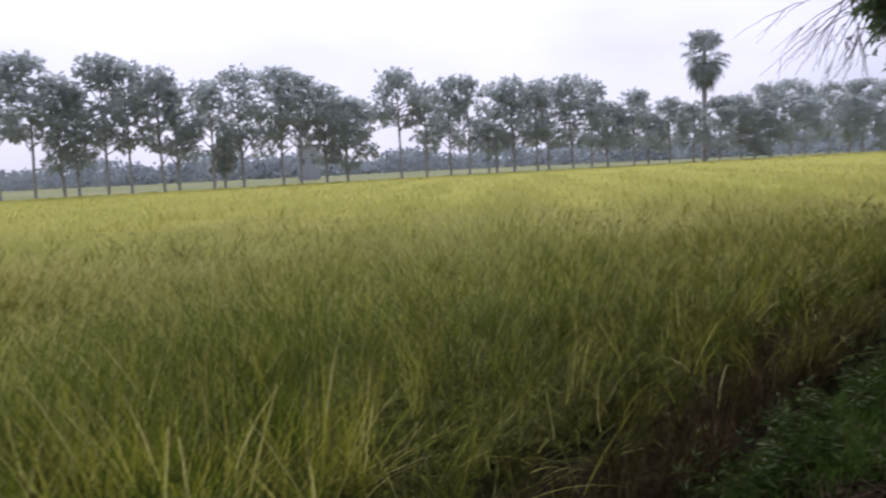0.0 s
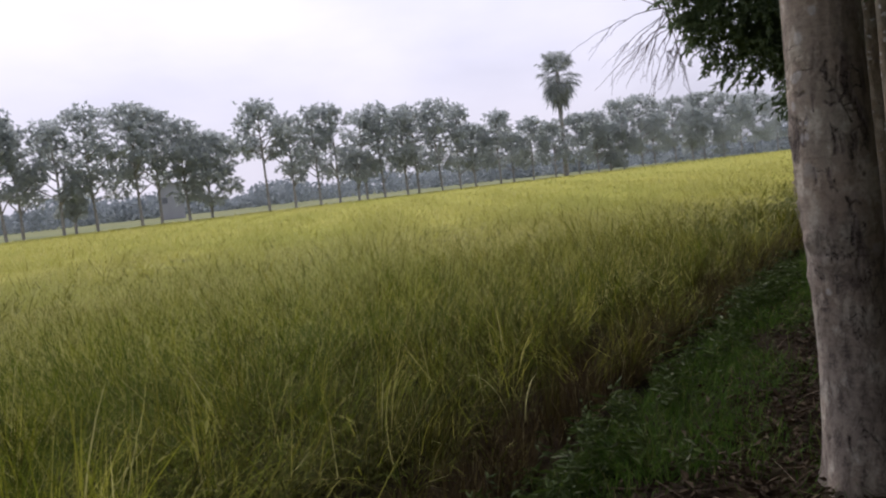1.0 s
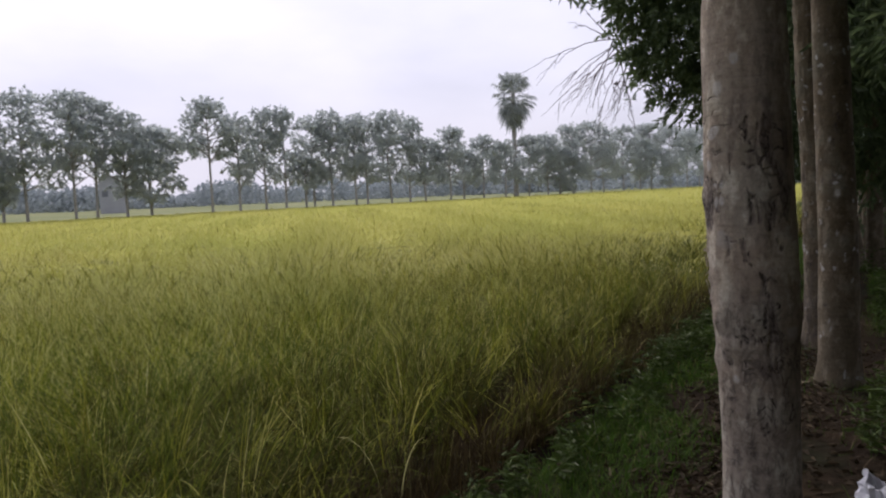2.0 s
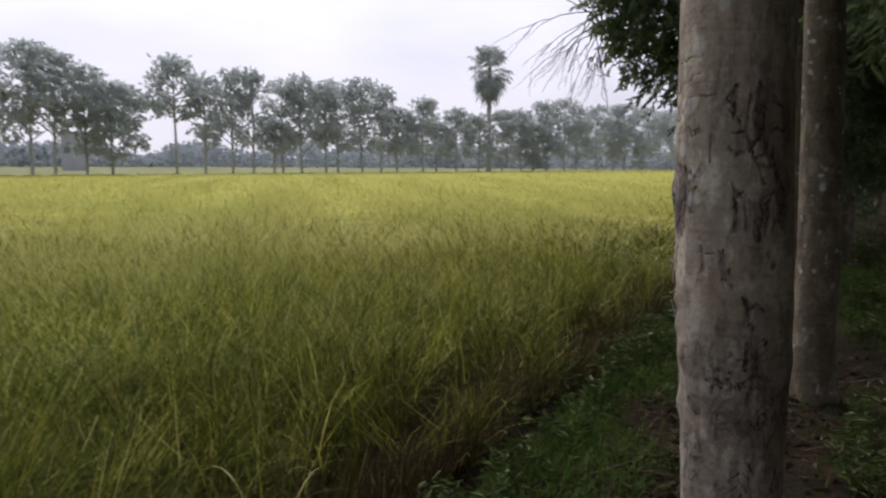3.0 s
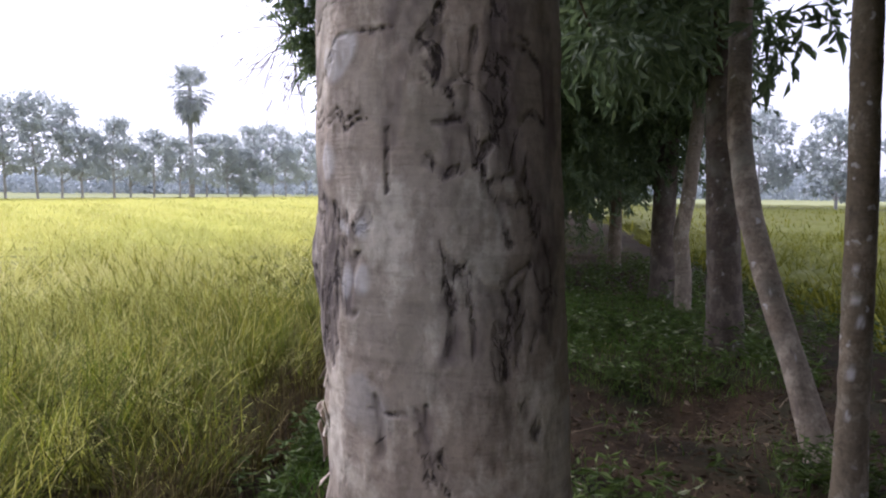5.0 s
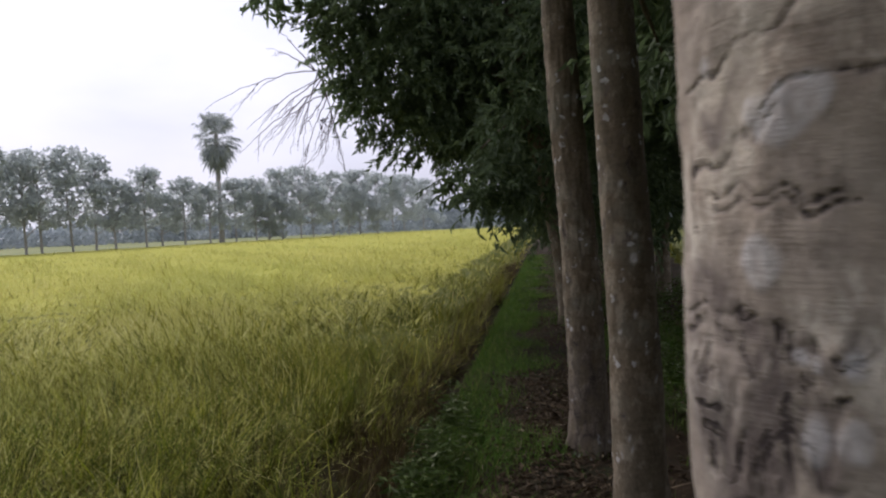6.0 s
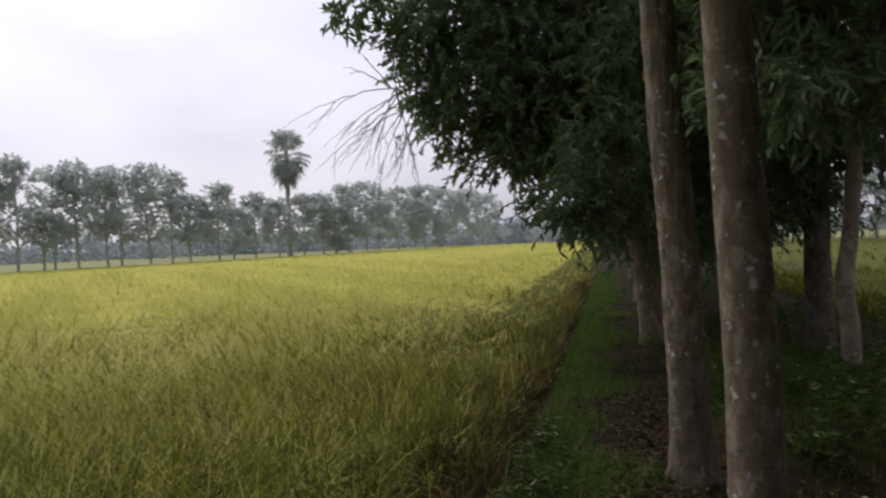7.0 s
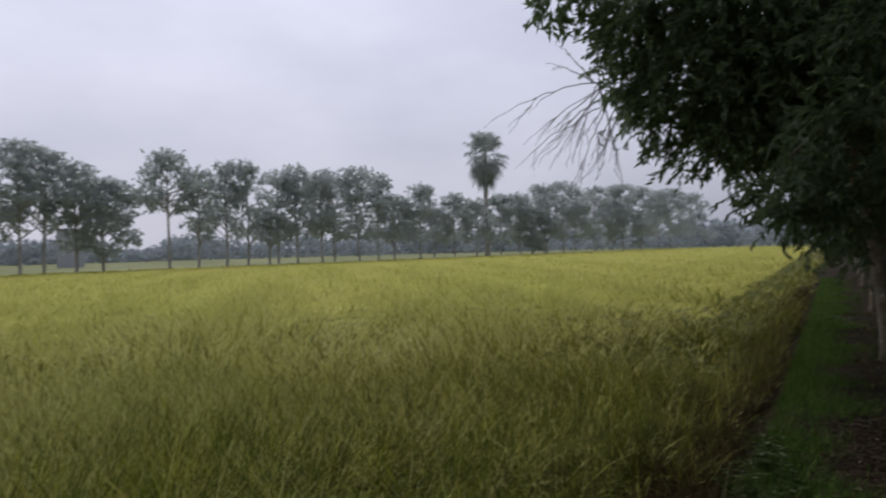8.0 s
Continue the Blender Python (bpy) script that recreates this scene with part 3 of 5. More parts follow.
    # the darker, greener field beyond the trees
    parts = [rice_blades(rng, hills(rng, 4.2, 14, -14, 24, 0.34), 10, 2, 0.03), rice_blades(rng, hills(rng, 5, 62, 20, 75, 1.1), 8, 1, 0.11, 1.02)]
    xs, ys = np.concatenate([np.linspace(4.4, 14, 60), np.geomspace(14.5, 75, 40)]), np.concatenate([np.linspace(-30, 1, 20), np.linspace(1.5, 25, 110), np.geomspace(25.5, 90, 50)])
    X, Y = np.meshgrid(xs, ys, indexing="ij")
    X = X + (0.22 * np.sin(Y * 0.9) + 0.15 * np.sin(Y * 2.3 + 1) + 0.2) * np.exp(-(X - 4.4))
    Z = np.interp(np.hypot(X, Y + 2), [5, 20, 60], [0.1, 0.3, 0.45]) + rng.uniform(-0.08, 0.08, X.shape)
    Z[0], Z[-1], Z[:, 0], Z[:, -1] = -0.1, -0.1, -0.1, -0.1
    a, b = X.shape
    i, j = np.meshgrid(np.arange(a - 1), np.arange(b - 1), indexing="ij")
    fs = np.stack([i * b + j, (i + 1) * b + j, (i + 1) * b + j + 1, i * b + j + 1], -1).reshape(-1, 4)
    v, f = join(parts + [(np.stack([X, Y, Z], -1).reshape(-1, 3), fs)])
    ob = mesh_object("rice_field", v, f, M_green)
    tagged(ob, "darker, greener rice of the second field behind the tree row", "rice", kind="stuff")
    # brown stems along the open edge
    ys = -5 + 31 * rng.random(13000) ** 1.5
    xs = field_edge(ys) + 0.06 - np.abs(rng.normal(0, 0.24, len(ys)))
    n = len(ys)
    v, f = strips(np.stack([xs, ys, np.full(n, -0.05)], 1), rng.uniform(0, 6.28, n), rng.uniform(0.12, 0.42, n), np.abs(rng.normal(0.25, 0.35, n)), rng.uniform(0, 0.6, n), rng.uniform(0.003, 0.009, n), 2, side=rng.uniform(0.6, 2.5, n))
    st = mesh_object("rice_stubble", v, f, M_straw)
    tagged(st, "brown dry rice stems at the field edge", "rice stems", kind="stuff")


build_rice()


# ---- trunks ----
def scar_mask(theta, z, r, lines):
    """How far each point of the bark lies in a crack or patch: lines of (width, [(offset, height), ...])."""
    s = theta * r
    out = np.zeros(len(s))
    for w, pts in lines:
        pts = np.array(pts, float)
        if len(pts) == 1:
            d = np.hypot(s - pts[0, 0], (z - pts[0, 1]) * 0.75)
            out = np.maximum(out, np.clip(1.6 - d / w, 0, 1))
            continue
        for p, q in zip(pts[:-1], pts[1:]):
            e = q - p
            t = np.clip(((s - p[0]) * e[0] + (z - p[1]) * e[1]) / (e @ e), 0, 1)
            d = np.hypot(s - p[0] - t * e[0], z - p[1] - t * e[1])
            out = np.maximum(out, np.clip(1.8 - d / w, 0, 1))
    return out


def bark_trunk(name, parent, pts, rings, around, mat, seed, scars=(), pales=(), relief=0.006, label="", dense_to=None, rough_below=None, knobs=(), lumps=1.0, stains=()):
    """A trunk with swellings, cracks and patches. pts: x, y, z, r rows relative to the foot."""
    q = smooth_path(pts, rings)
    if dense_to:
        z0, z1 = pts[0][2], pts[-1][2]
        zs = np.concatenate([np.linspace(z0, dense_to, int(rings * 0.8)), np.linspace(dense_to, z1, int(rings * 0.2) + 1)[1:]])
        q = np.stack([np.interp(zs, q[:, 2], q[:, k]) for k in range(4)], 1)
        q[:, 2] = zs
    n = len(q)
    th = np.linspace(-np.pi, np.pi, around, endpoint=False)      # 0 faces -y, rising towards +x
    T, Z = np.meshgrid(th, q[:, 2])
    R = np.repeat(q[:, 3:4], around, 1)
    flat_t, flat_z, flat_r = T.ravel(), Z.ravel(), R.ravel()
    # warp, so that cracks wander
    wt = np.array([noise.noise(Vector((math.sin(a) * 4, math.cos(a) * 4 + seed, z * 9))) for a, z in zip(flat_t, flat_z)])
    wz = np.array([noise.noise(Vector((math.sin(a) * 5 + 7, math.cos(a) * 5 + seed, z * 14))) for a, z in zip(flat_t, flat_z)])
    scar = scar_mask(flat_t + 0.10 * wt, flat_z + 0.018 * wz, flat_r, scars) if scars else np.zeros(len(flat_t))
    fine = np.array([noise.noise(Vector((math.sin(a) * 22, math.cos(a) * 22 + seed, z * 60))) for a, z in zip(flat_t, flat_z)])
    scar = np.clip(scar * (0.8 + 0.6 * fine + 0.4 * wz), 0, 1)
    if rough_below:
        scar = np.maximum(scar, rough_below[1] * np.clip((rough_below[0] - flat_z) / 0.3, 0, 1) * np.clip(0.6 + wt + 0.6 * wz, 0, 1))
    pale = scar_mask(flat_t + 0.05 * wz, flat_z + 0.01 * wt, flat_r, pales) if pales else np.zeros(len(flat_t))
    pale = np.clip(pale * 2.2 - 0.6, 0, 1) * (0.85 + 0.5 * fine)
    stain = scar_mask(flat_t + 0.12 * wt, flat_z + 0.03 * wz, flat_r, stains) if stains else np.zeros(len(flat_t))
    stain = np.clip(stain * (0.75 + 0.9 * wz + 0.5 * fine), 0, 1)
    lump = np.array([noise.noise(Vector((math.sin(a) * 1.6, math.cos(a) * 1.6 + seed, z * 2.6))) for a, z in zip(flat_t, flat_z)])
    lump2 = np.array([noise.noise(Vector((math.sin(a) * 2.5 + 3, math.cos(a) * 2.5 + seed, z * 8))) for a, z in zip(flat_t, flat_z)])
    rr = flat_r * (1 + lumps * (0.035 * lump + 0.022 * lump2)) + relief * (0.5 * wt + 0.45 * wz + 0.25 * fine) - 0.0022 * scar + 0.001 * pale
    for kt, kz, kw, kh in knobs:
        d2 = ((flat_t - kt) * flat_r) ** 2 + (flat_z - kz) ** 2
        rr += kh * np.exp(-d2 / kw ** 2) * (1 + 0.12 * wz)
    # roots swell towards the ground
    foot = np.clip(1 - (flat_z - q[0, 2]) / 0.45, 0, 1) ** 2
    rr *= 1 + foot * (0.28 + 0.22 * np.sin(flat_t * 4 + seed))
    cx, cy = np.repeat(q[:, 0], around), np.repeat(q[:, 1], around)
    V = np.stack([cx + rr * np.sin(flat_t), cy - rr * np.cos(flat_t), flat_z], 1)
    i, j = np.meshgrid(np.arange(n - 1), np.arange(around), indexing="ij")
    j2 = (j + 1) % around
    F = np.stack([i * around + j, i * around + j2, (i + 1) * around + j2, (i + 1) * around + j], -1).reshape(-1, 4)
    ob = mesh_object(name, V, F.tolist() + [list(range((n - 1) * around, n * around))], mat, parent, label, smooth=True)
    for key, val in (("scar", scar), ("pale", pale), ("stain", stain)):
        at = ob.data.attributes.new(key, "FLOAT", "POINT")
        at.data.foreach_set("value", val.astype(np.float32))
    return ob


def random_cracks(rng, n, z0, z1, r):
    out = []
    for _ in range(n):
        s, z = rng.uniform(-3.1, 3.1) * r, rng.uniform(z0, z1)
        k = rng.uniform(0.02, 0.07)
        out.append((rng.uniform(0.003, 0.009), [(s, z), (s + rng.normal(0, 0.008), z - k * 0.5), (s + rng.normal(0, 0.012), z - k)]))
    return out


def branching(rng, pts, width, n, spread=0.03):
    """A main crack with short ragged side cracks along it."""
    out = [(width, pts)]
    for _ in range(n):
        k = int(rng.integers(0, len(pts) - 1))
        t = rng.random()
        x = pts[k][0] * (1 - t) + pts[k + 1][0] * t
        z = pts[k][1] * (1 - t) + pts[k + 1][1] * t
        dx, dz = rng.normal(0, spread), rng.normal(0, spread * 0.9)
        out.append((width * rng.uniform(0.25, 0.55), [(x, z), (x + dx * 0.6, z + dz * 0.4), (x + dx, z + dz)]))
    return out


def crown_sprays(rng, blobs, n_sprays, per, size, parent, mat, name="crown", label="", shell=0.45, droop=0.7, twigs=True, reach=(1.5, 3.4), plump=1.0):
    """Sprays of drooping leaves on short twigs, spread through ellipsoids (x, y, z, rx, ry, rz)."""
    blobs = np.array(blobs, float)
    wt = (blobs[:, 3] * blobs[:, 4] * blobs[:, 5]) ** 0.75
    which = rng.choice(len(blobs), n_sprays, p=wt / wt.sum())
    d = rng.normal(size=(n_sprays, 3))
    d /= np.linalg.norm(d, axis=1, keepdims=True)
    rad = (shell + (1 - shell) * rng.random(n_sprays)) ** 0.6
    rad *= 1 + 0.14 * np.sin(d[:, 0] * 7 + which) * np.sin(d[:, 1] * 6 + 2 * which) + 0.05 * rng.normal(size=n_sprays)
    c = blobs[which]
    start = c[:, :3] + d * rad[:, None] * c[:, 3:]
    out = d * np.array([1, 1, 0.5]) + rng.normal(0, 0.5, (n_sprays, 3)) + np.array([0, 0, -droop])
    out /= np.linalg.norm(out, axis=1, keepdims=True)
    ln = size * rng.uniform(*reach, n_sprays)
    t = (np.arange(per) + 0.5) / per
    pos = start[:, None] + out[:, None] * (ln[:, None] * t[None])[:, :, None]
    pos = pos.reshape(-1, 3)
    n = len(pos)
    dirn = np.repeat(out, per, 0) + rng.normal(0, 0.75, (n, 3)) + np.array([0, 0, -droop * 0.7])
    v, f = leaves(pos, dirn, size * rng.uniform(0.6, 1.25, n), size * plump * rng.uniform(0.22, 0.36, n), rng)
    parts = [(v, f)]
    if twigs:
        w = rng.normal(size=(n_sprays, 3))
        w = np.cross(out, w)
        w *= (0.02 * size + 0.002) / np.linalg.norm(w, axis=1, keepdims=True)
        e = start + out * ln[:, None]
        v2 = np.stack([start - w, start + w, e], 1).reshape(-1, 3)
        f2 = np.arange(n_sprays * 3).reshape(-1, 3)
        parts.append((v2, f2))
    V, F = join(parts)
    return mesh_object(name, V, F, mat, parent, label)


def limb(parent, pts, radii, mat, around=8, relief=0.01, name="limb", seed=0.0, label=""):
    q = smooth_path([(*p, r) for p, r in zip(pts, radii)], 4 * len(pts))
    v, f = tube(q[:, :3], q[:, 3], around, relief, 5.0, seed=seed)
    return mesh_object(name, v, f, mat, parent, label, smooth=True)


def hanging_branch(tree, pts, radii, blobs, n, size, mat, seed):
    b = limb(tree, pts, radii, mat, name="branch", seed=seed)
    crown_sprays(np.random.default_rng(int(seed)), blobs, n, 9, size, b, M_leaf, "foliage", shell=0.1)


def near_tree(at, label, pts, mat, seed, rings=120, around=48, scars=(), pales=(), crown=None, sprays=700, limbs=(), dense_to=None, relief=0.006, leaf=0.17, group="", rough_below=None, knobs=(), lumps=1.0, stains=()):
    tree = thing("tree", at, label, "tree", group)
    bark_trunk("trunk", tree, pts, rings, around, mat, seed, scars, pales, relief, dense_to=dense_to, rough_below=rough_below, knobs=knobs, lumps=lumps, stains=stains)
    for k, (lp, lr) in enumerate(limbs):
        limb(tree, lp, lr, mat, seed=seed + k)
    if crown:
        crown_sprays(np.random.default_rng(seed), crown, int(sprays * 0.8), 9, leaf * 1.12, tree, M_leaf)
    return tree


# ---- the near row ----
def build_near_trees():
    rng = np.random.default_rng(11)

    # cracks and patches of the nearest trunk: width, then offsets round the bark and heights
    cracks = [
        (0.004, [(0.023, 1.576), (0.018, 1.556), (0.041, 1.546), (0.044, 1.475)]),
        (0.004, [(0.014, 1.553), (0.016, 1.475)]),
        (0.0035, [(0.054, 1.546), (0.073, 1.531), (0.102, 1.539)]),
        (0.005, [(0.076, 1.529), (0.077, 1.504)]),
        (0.006, [(0.104, 1.539), (0.096, 1.485)]),
        (0.010, [(0.075, 1.830), (0.088, 1.805), (0.070, 1.771), (0.081, 1.731), (0.111, 1.652), (0.133, 1.593), (0.164, 1.534), (0.158, 1.504)]),
        (0.004, [(0.081, 1.731), (0.056, 1.682)]),
        (0.004, [(-0.014, 1.415), (-0.016, 1.393), (-0.029, 1.378), (-0.016, 1.346), (-0.014, 1.324)]),
        (0.004, [(-0.071, 1.420), (-0.067, 1.356)]),
        (0.004, [(0.007, 1.356), (0.009, 1.327)]),
        (0.003, [(-0.054, 1.711), (-0.054, 1.647)]),
    ]
    cracks += [
        (0.012, [(-0.158, 1.581), (-0.151, 1.552)]), (0.012, [(-0.132, 1.575), (-0.129, 1.528)]), (0.007, [(-0.112, 1.563), (-0.110, 1.522)]),
        (0.006, [(-0.116, 1.599), (-0.090, 1.605), (-0.083, 1.623)]),
        (0.010, [(-0.179, 1.631), (-0.151, 1.623)]),
        (0.006, [(-0.138, 1.472), (-0.136, 1.464)]),
        (0.010, [(0.106, 1.402)]), (0.009, [(0.126, 1.382)]),
        (0.004, [(0.049, 1.812), (0.046, 1.735)]), (0.0018, [(-0.153, 1.788), (-0.116, 1.818), (-0.035, 1.824)]),
        (0.004, [(-0.005, 1.682), (0.037, 1.664)]), (0.0018, [(-0.196, 1.735), (-0.086, 1.732)]),
        (0.005, [(0.043, 1.291), (0.053, 1.262), (0.079, 1.268), (0.096, 1.250)]), (0.006, [(0.053, 1.262), (0.046, 1.214)]),
    ]
    low_cracks = [
        (0.010, [(-0.075, 1.06), (-0.06, 1.075), (-0.03, 1.055)]), (0.004, [(-0.03, 1.055), (0.09, 1.05)]),
        (0.010, [(-0.08, 0.97)]), (0.012, [(-0.02, 0.96)]), (0.006, [(0.05, 1.17), (0.045, 1.1)]), (0.006, [(0.075, 1.16), (0.08, 1.09)]),
        (0.010, [(-0.09, 1.17), (-0.085, 1.1)]), (0.010, [(0.02, 0.84), (0.03, 0.74)]),
    ]
    cracks += low_cracks + branching(rng, [(0.075, 1.847), (0.090, 1.794), (0.077, 1.741), (0.104, 1.670), (0.124, 1.605), (0.147, 1.528), (0.152, 1.475)], 0.007, 12, 0.028) \
      + branching(rng, [(0.022, 1.581), (0.037, 1.540), (0.075, 1.528), (0.104, 1.504), (0.096, 1.469)], 0.005, 8, 0.02) \
      + branching(rng, [(-0.172, 1.623), (-0.148, 1.587), (-0.126, 1.540), (-0.143, 1.481)], 0.009, 18, 0.025) \
      + branching(rng, [(-0.215, 1.615), (-0.185, 1.60), (-0.15, 1.595), (-0.115, 1.605)], 0.008, 16, 0.022) \
      + branching(rng, [(-0.21, 1.57), (-0.205, 1.52), (-0.19, 1.46)], 0.009, 14, 0.022) \
      + branching(rng, [(-0.165, 1.56), (-0.16, 1.52), (-0.165, 1.45)], 0.009, 14, 0.022) \
      + branching(rng, [(-0.029, 1.410), (-0.014, 1.368), (0.001, 1.327)], 0.004, 8, 0.025) \
      + branching(rng, [(0.013, 1.842), (-0.005, 1.788), (0.031, 1.741)], 0.003, 3, 0.02) \
      + branching(rng, [(-0.07, 1.06), (-0.02, 1.07), (0.05, 1.05)], 0.007, 10, 0.03) \
      + branching(rng, [(0.06, 1.22), (0.07, 1.12), (0.05, 1.0), (0.08, 0.9)], 0.006, 14, 0.03) \
      + random_cracks(rng, 46, 0.2, 1.25, 0.15) + random_cracks(rng, 3, 1.2, 1.7, 0.15)
    cracks += [(0.0022, [(-0.26, 1.632), (-0.21, 1.634), (-0.17, 1.629)]), (0.0018, [(-0.185, 1.724), (-0.13, 1.726), (-0.08, 1.721)]), (0.0016, [(-0.235, 1.825), (-0.2, 1.838), (-0.15, 1.862), (-0.09, 1.875)]),
         (0.003, [(-0.225, 1.772), (-0.228, 1.745), (-0.224, 1.71)]), (0.003, [(-0.22, 1.765), (-0.18, 1.760)]), (0.004, [(-0.172, 1.77), (-0.15, 1.782), (-0.128, 1.797)]), (0.0018, [(-0.2, 1.92), (-0.1, 1.925)])]
    # plates of bark outlined by fine cracks, and broad brown staining
    cracks += [(0.003, [(0.008, 1.816), (0.010, 1.766), (0.045, 1.770), (0.080, 1.764)]), (0.003, [(0.002, 1.721), (0.030, 1.725), (0.050, 1.716), (0.050, 1.671)]), (0.003, [(0.093, 1.666), (0.062, 1.656), (0.075, 1.636), (0.090, 1.591)]),
               (0.003, [(0.062, 1.656), (0.056, 1.70), (0.084, 1.72)]), (0.003, [(0.075, 1.636), (0.115, 1.63)]), (0.0035, [(0.104, 1.539), (0.13, 1.575)]), (0.003, [(0.10, 1.80), (0.14, 1.79), (0.15, 1.73), (0.11, 1.72)])]
    stains = [(0.017, [(0.080, 1.90), (0.084, 1.851), (0.086, 1.756), (0.102, 1.681), (0.134, 1.621), (0.148, 1.556), (0.146, 1.50)]), (0.014, [(0.15, 1.82), (0.16, 1.70), (0.17, 1.60)]),
              (0.020, [(-0.015, 1.90), (-0.02, 1.84), (-0.028, 1.79)]), (0.010, [(-0.028, 1.79), (-0.045, 1.745), (-0.05, 1.70)]), (0.014, [(0.03, 1.72), (0.04, 1.68)]), (0.010, [(0.05, 1.525), (0.052, 1.485)]), (0.012, [(0.09, 1.52), (0.088, 1.48)]),
              (0.034, [(-0.18, 1.60), (-0.165, 1.55), (-0.165, 1.49)]), (0.022, [(-0.21, 1.66), (-0.235, 1.58), (-0.23, 1.48)]), (0.018, [(-0.14, 1.575), (-0.12, 1.53)]), (0.012, [(-0.13, 1.60), (-0.125, 1.55)]), (0.008, [(0.012, 1.53), (0.014, 1.48)]), (0.012, [(-0.02, 1.40), (-0.01, 1.36)]), (0.010, [(-0.16, 1.82), (-0.19, 1.795)]), (0.02, [(0.06, 1.2), (0.07, 1.08), (0.05, 0.95)])]
    pale = [(0.011, [(-0.086, 1.544)]), (0.014, [(-0.150, 1.680)]), (0.012, [(-0.116, 1.542)]), (0.010, [(-0.152, 1.80), (-0.135, 1.795), (-0.125, 1.81)]), (0.006, [(-0.20, 1.85)]), (0.005, [(-0.126, 1.600)]), (0.005, [(-0.113, 1.597)]), (0.008, [(-0.083, 1.599)]), (0.01, [(-0.06, 0.90)]),
            (0.016, [(-0.108, 1.806), (-0.133, 1.794)]), (0.02, [(-0.09, 1.95)]), (0.015, [(-0.02, 2.05)])]
    lift = lambda marks: [(w, [(u, z + 0.011 if z > 1.2 else z) for u, z in pts]) for w, pts in marks]
    cracks, pale, stains = lift(cracks), lift(pale), lift(stains)
    # crown lies out of view, placed to shade the rice edge and bank
    nearest = near_tree((0.09, 0.0, 0.0), "mottled grey tree with cracked bark and two small holes", [(0.02, 0, -0.12, 0.15), (0.012, 0, 0.6, 0.139), (0.0, 0, 1.0, 0.146), (-0.008, 0, 1.25, 0.154), (-0.018, 0, 1.5, 0.153), (-0.026, 0, 1.72, 0.149), (-0.03, 0, 1.95, 0.146), (-0.06, 0, 3.0, 0.13), (-0.10, 0.1, 4.6, 0.10)],
              M_bark_a, 3, rings=860, around=288, knobs=((-1.35, 1.26, 0.022, 0.008), (-0.95, 1.11, 0.05, 0.013), (-0.55, 1.02, 0.05, 0.012), (-0.62, 1.615, 0.018, 0.007), (-1.25, 1.19, 0.03, 0.009), (-1.4, 1.58, 0.05, 0.010), (-1.45, 1.42, 0.03, -0.008), (1.3, 1.1, 0.06, 0.008), (-1.4, 0.95, 0.04, 0.009)) + tuple((-2.0, 1.35 + 0.07 * k, 0.09, 0.010) for k in range(14)), scars=cracks, pales=pale, stains=stains, dense_to=2.4, relief=0.0045, lumps=0.45, rough_below=(1.35, 0.6),
              limbs=[([(-0.14, 0.05, 3.9), (-0.9, 0.3, 4.7), (-1.7, 0.6, 5.3)], [0.07, 0.05, 0.02]), ([(-0.15, 0.1, 4.4), (0.7, 0.6, 5.2), (1.4, 0.9, 5.9)], [0.07, 0.05, 0.02])],
              crown=[(-0.7, -0.7, 6.2, 2.3, 2.2, 1.3), (0.8, -0.3, 5.6, 1.6, 1.6, 1.1)], sprays=2300, group="trees along the near bank")

    # loose curls of bark at the side of the nearest trunk
    rf = np.random.default_rng(12)
    for k in range(16):
        th, z0 = rf.uniform(-1.75, -1.25), (rf.uniform(1.20, 1.42) if k < 10 else rf.uniform(1.5, 1.66))
        h, w, out = rf.uniform(0.018, 0.05), rf.uniform(0.008, 0.018), rf.uniform(0.006, 0.016) * (1.0 if k < 10 else 0.3)
        vs = []
        for depth in (0.0, 0.0018):
            for i in range(5):
                u = i / 4
                for j in (-1, 0, 1):
                    r = 0.1565 + (0.010 if k < 4 else 0.0) + depth + out * (u if k % 2 else 1 - u) ** 2 - 0.002 * j * j
                    a2 = th + j * w * (1 - 0.5 * u) / 0.155
                    vs.append((-0.012 + r * math.sin(a2), -r * math.cos(a2), z0 + h * u + 0.003 * j * math.sin(5 * u)))
        fs = []
        for i in range(4):
            for j in range(2):
                q = i * 3 + j
                fs += [[q, q + 1, q + 4, q + 3], [q + 18, q + 15, q + 16, q + 19][::-1]]
            fs += [[i * 3, i * 3 + 3, i * 3 + 18, i * 3 + 15], [i * 3 + 2, i * 3 + 17, i * 3 + 20, i * 3 + 5]]
        fs += [[0, 15, 16, 1], [1, 16, 17, 2], [12, 13, 28, 27], [13, 14, 29, 28]]
        mesh_object("bark_flake", vs, fs, M_bark_a, nearest, "loose curl of bark" if k == 0 else "")

    # crowns of these trunks are unseen overhead, made dense to darken the bank
    rd = np.random.default_rng(4)
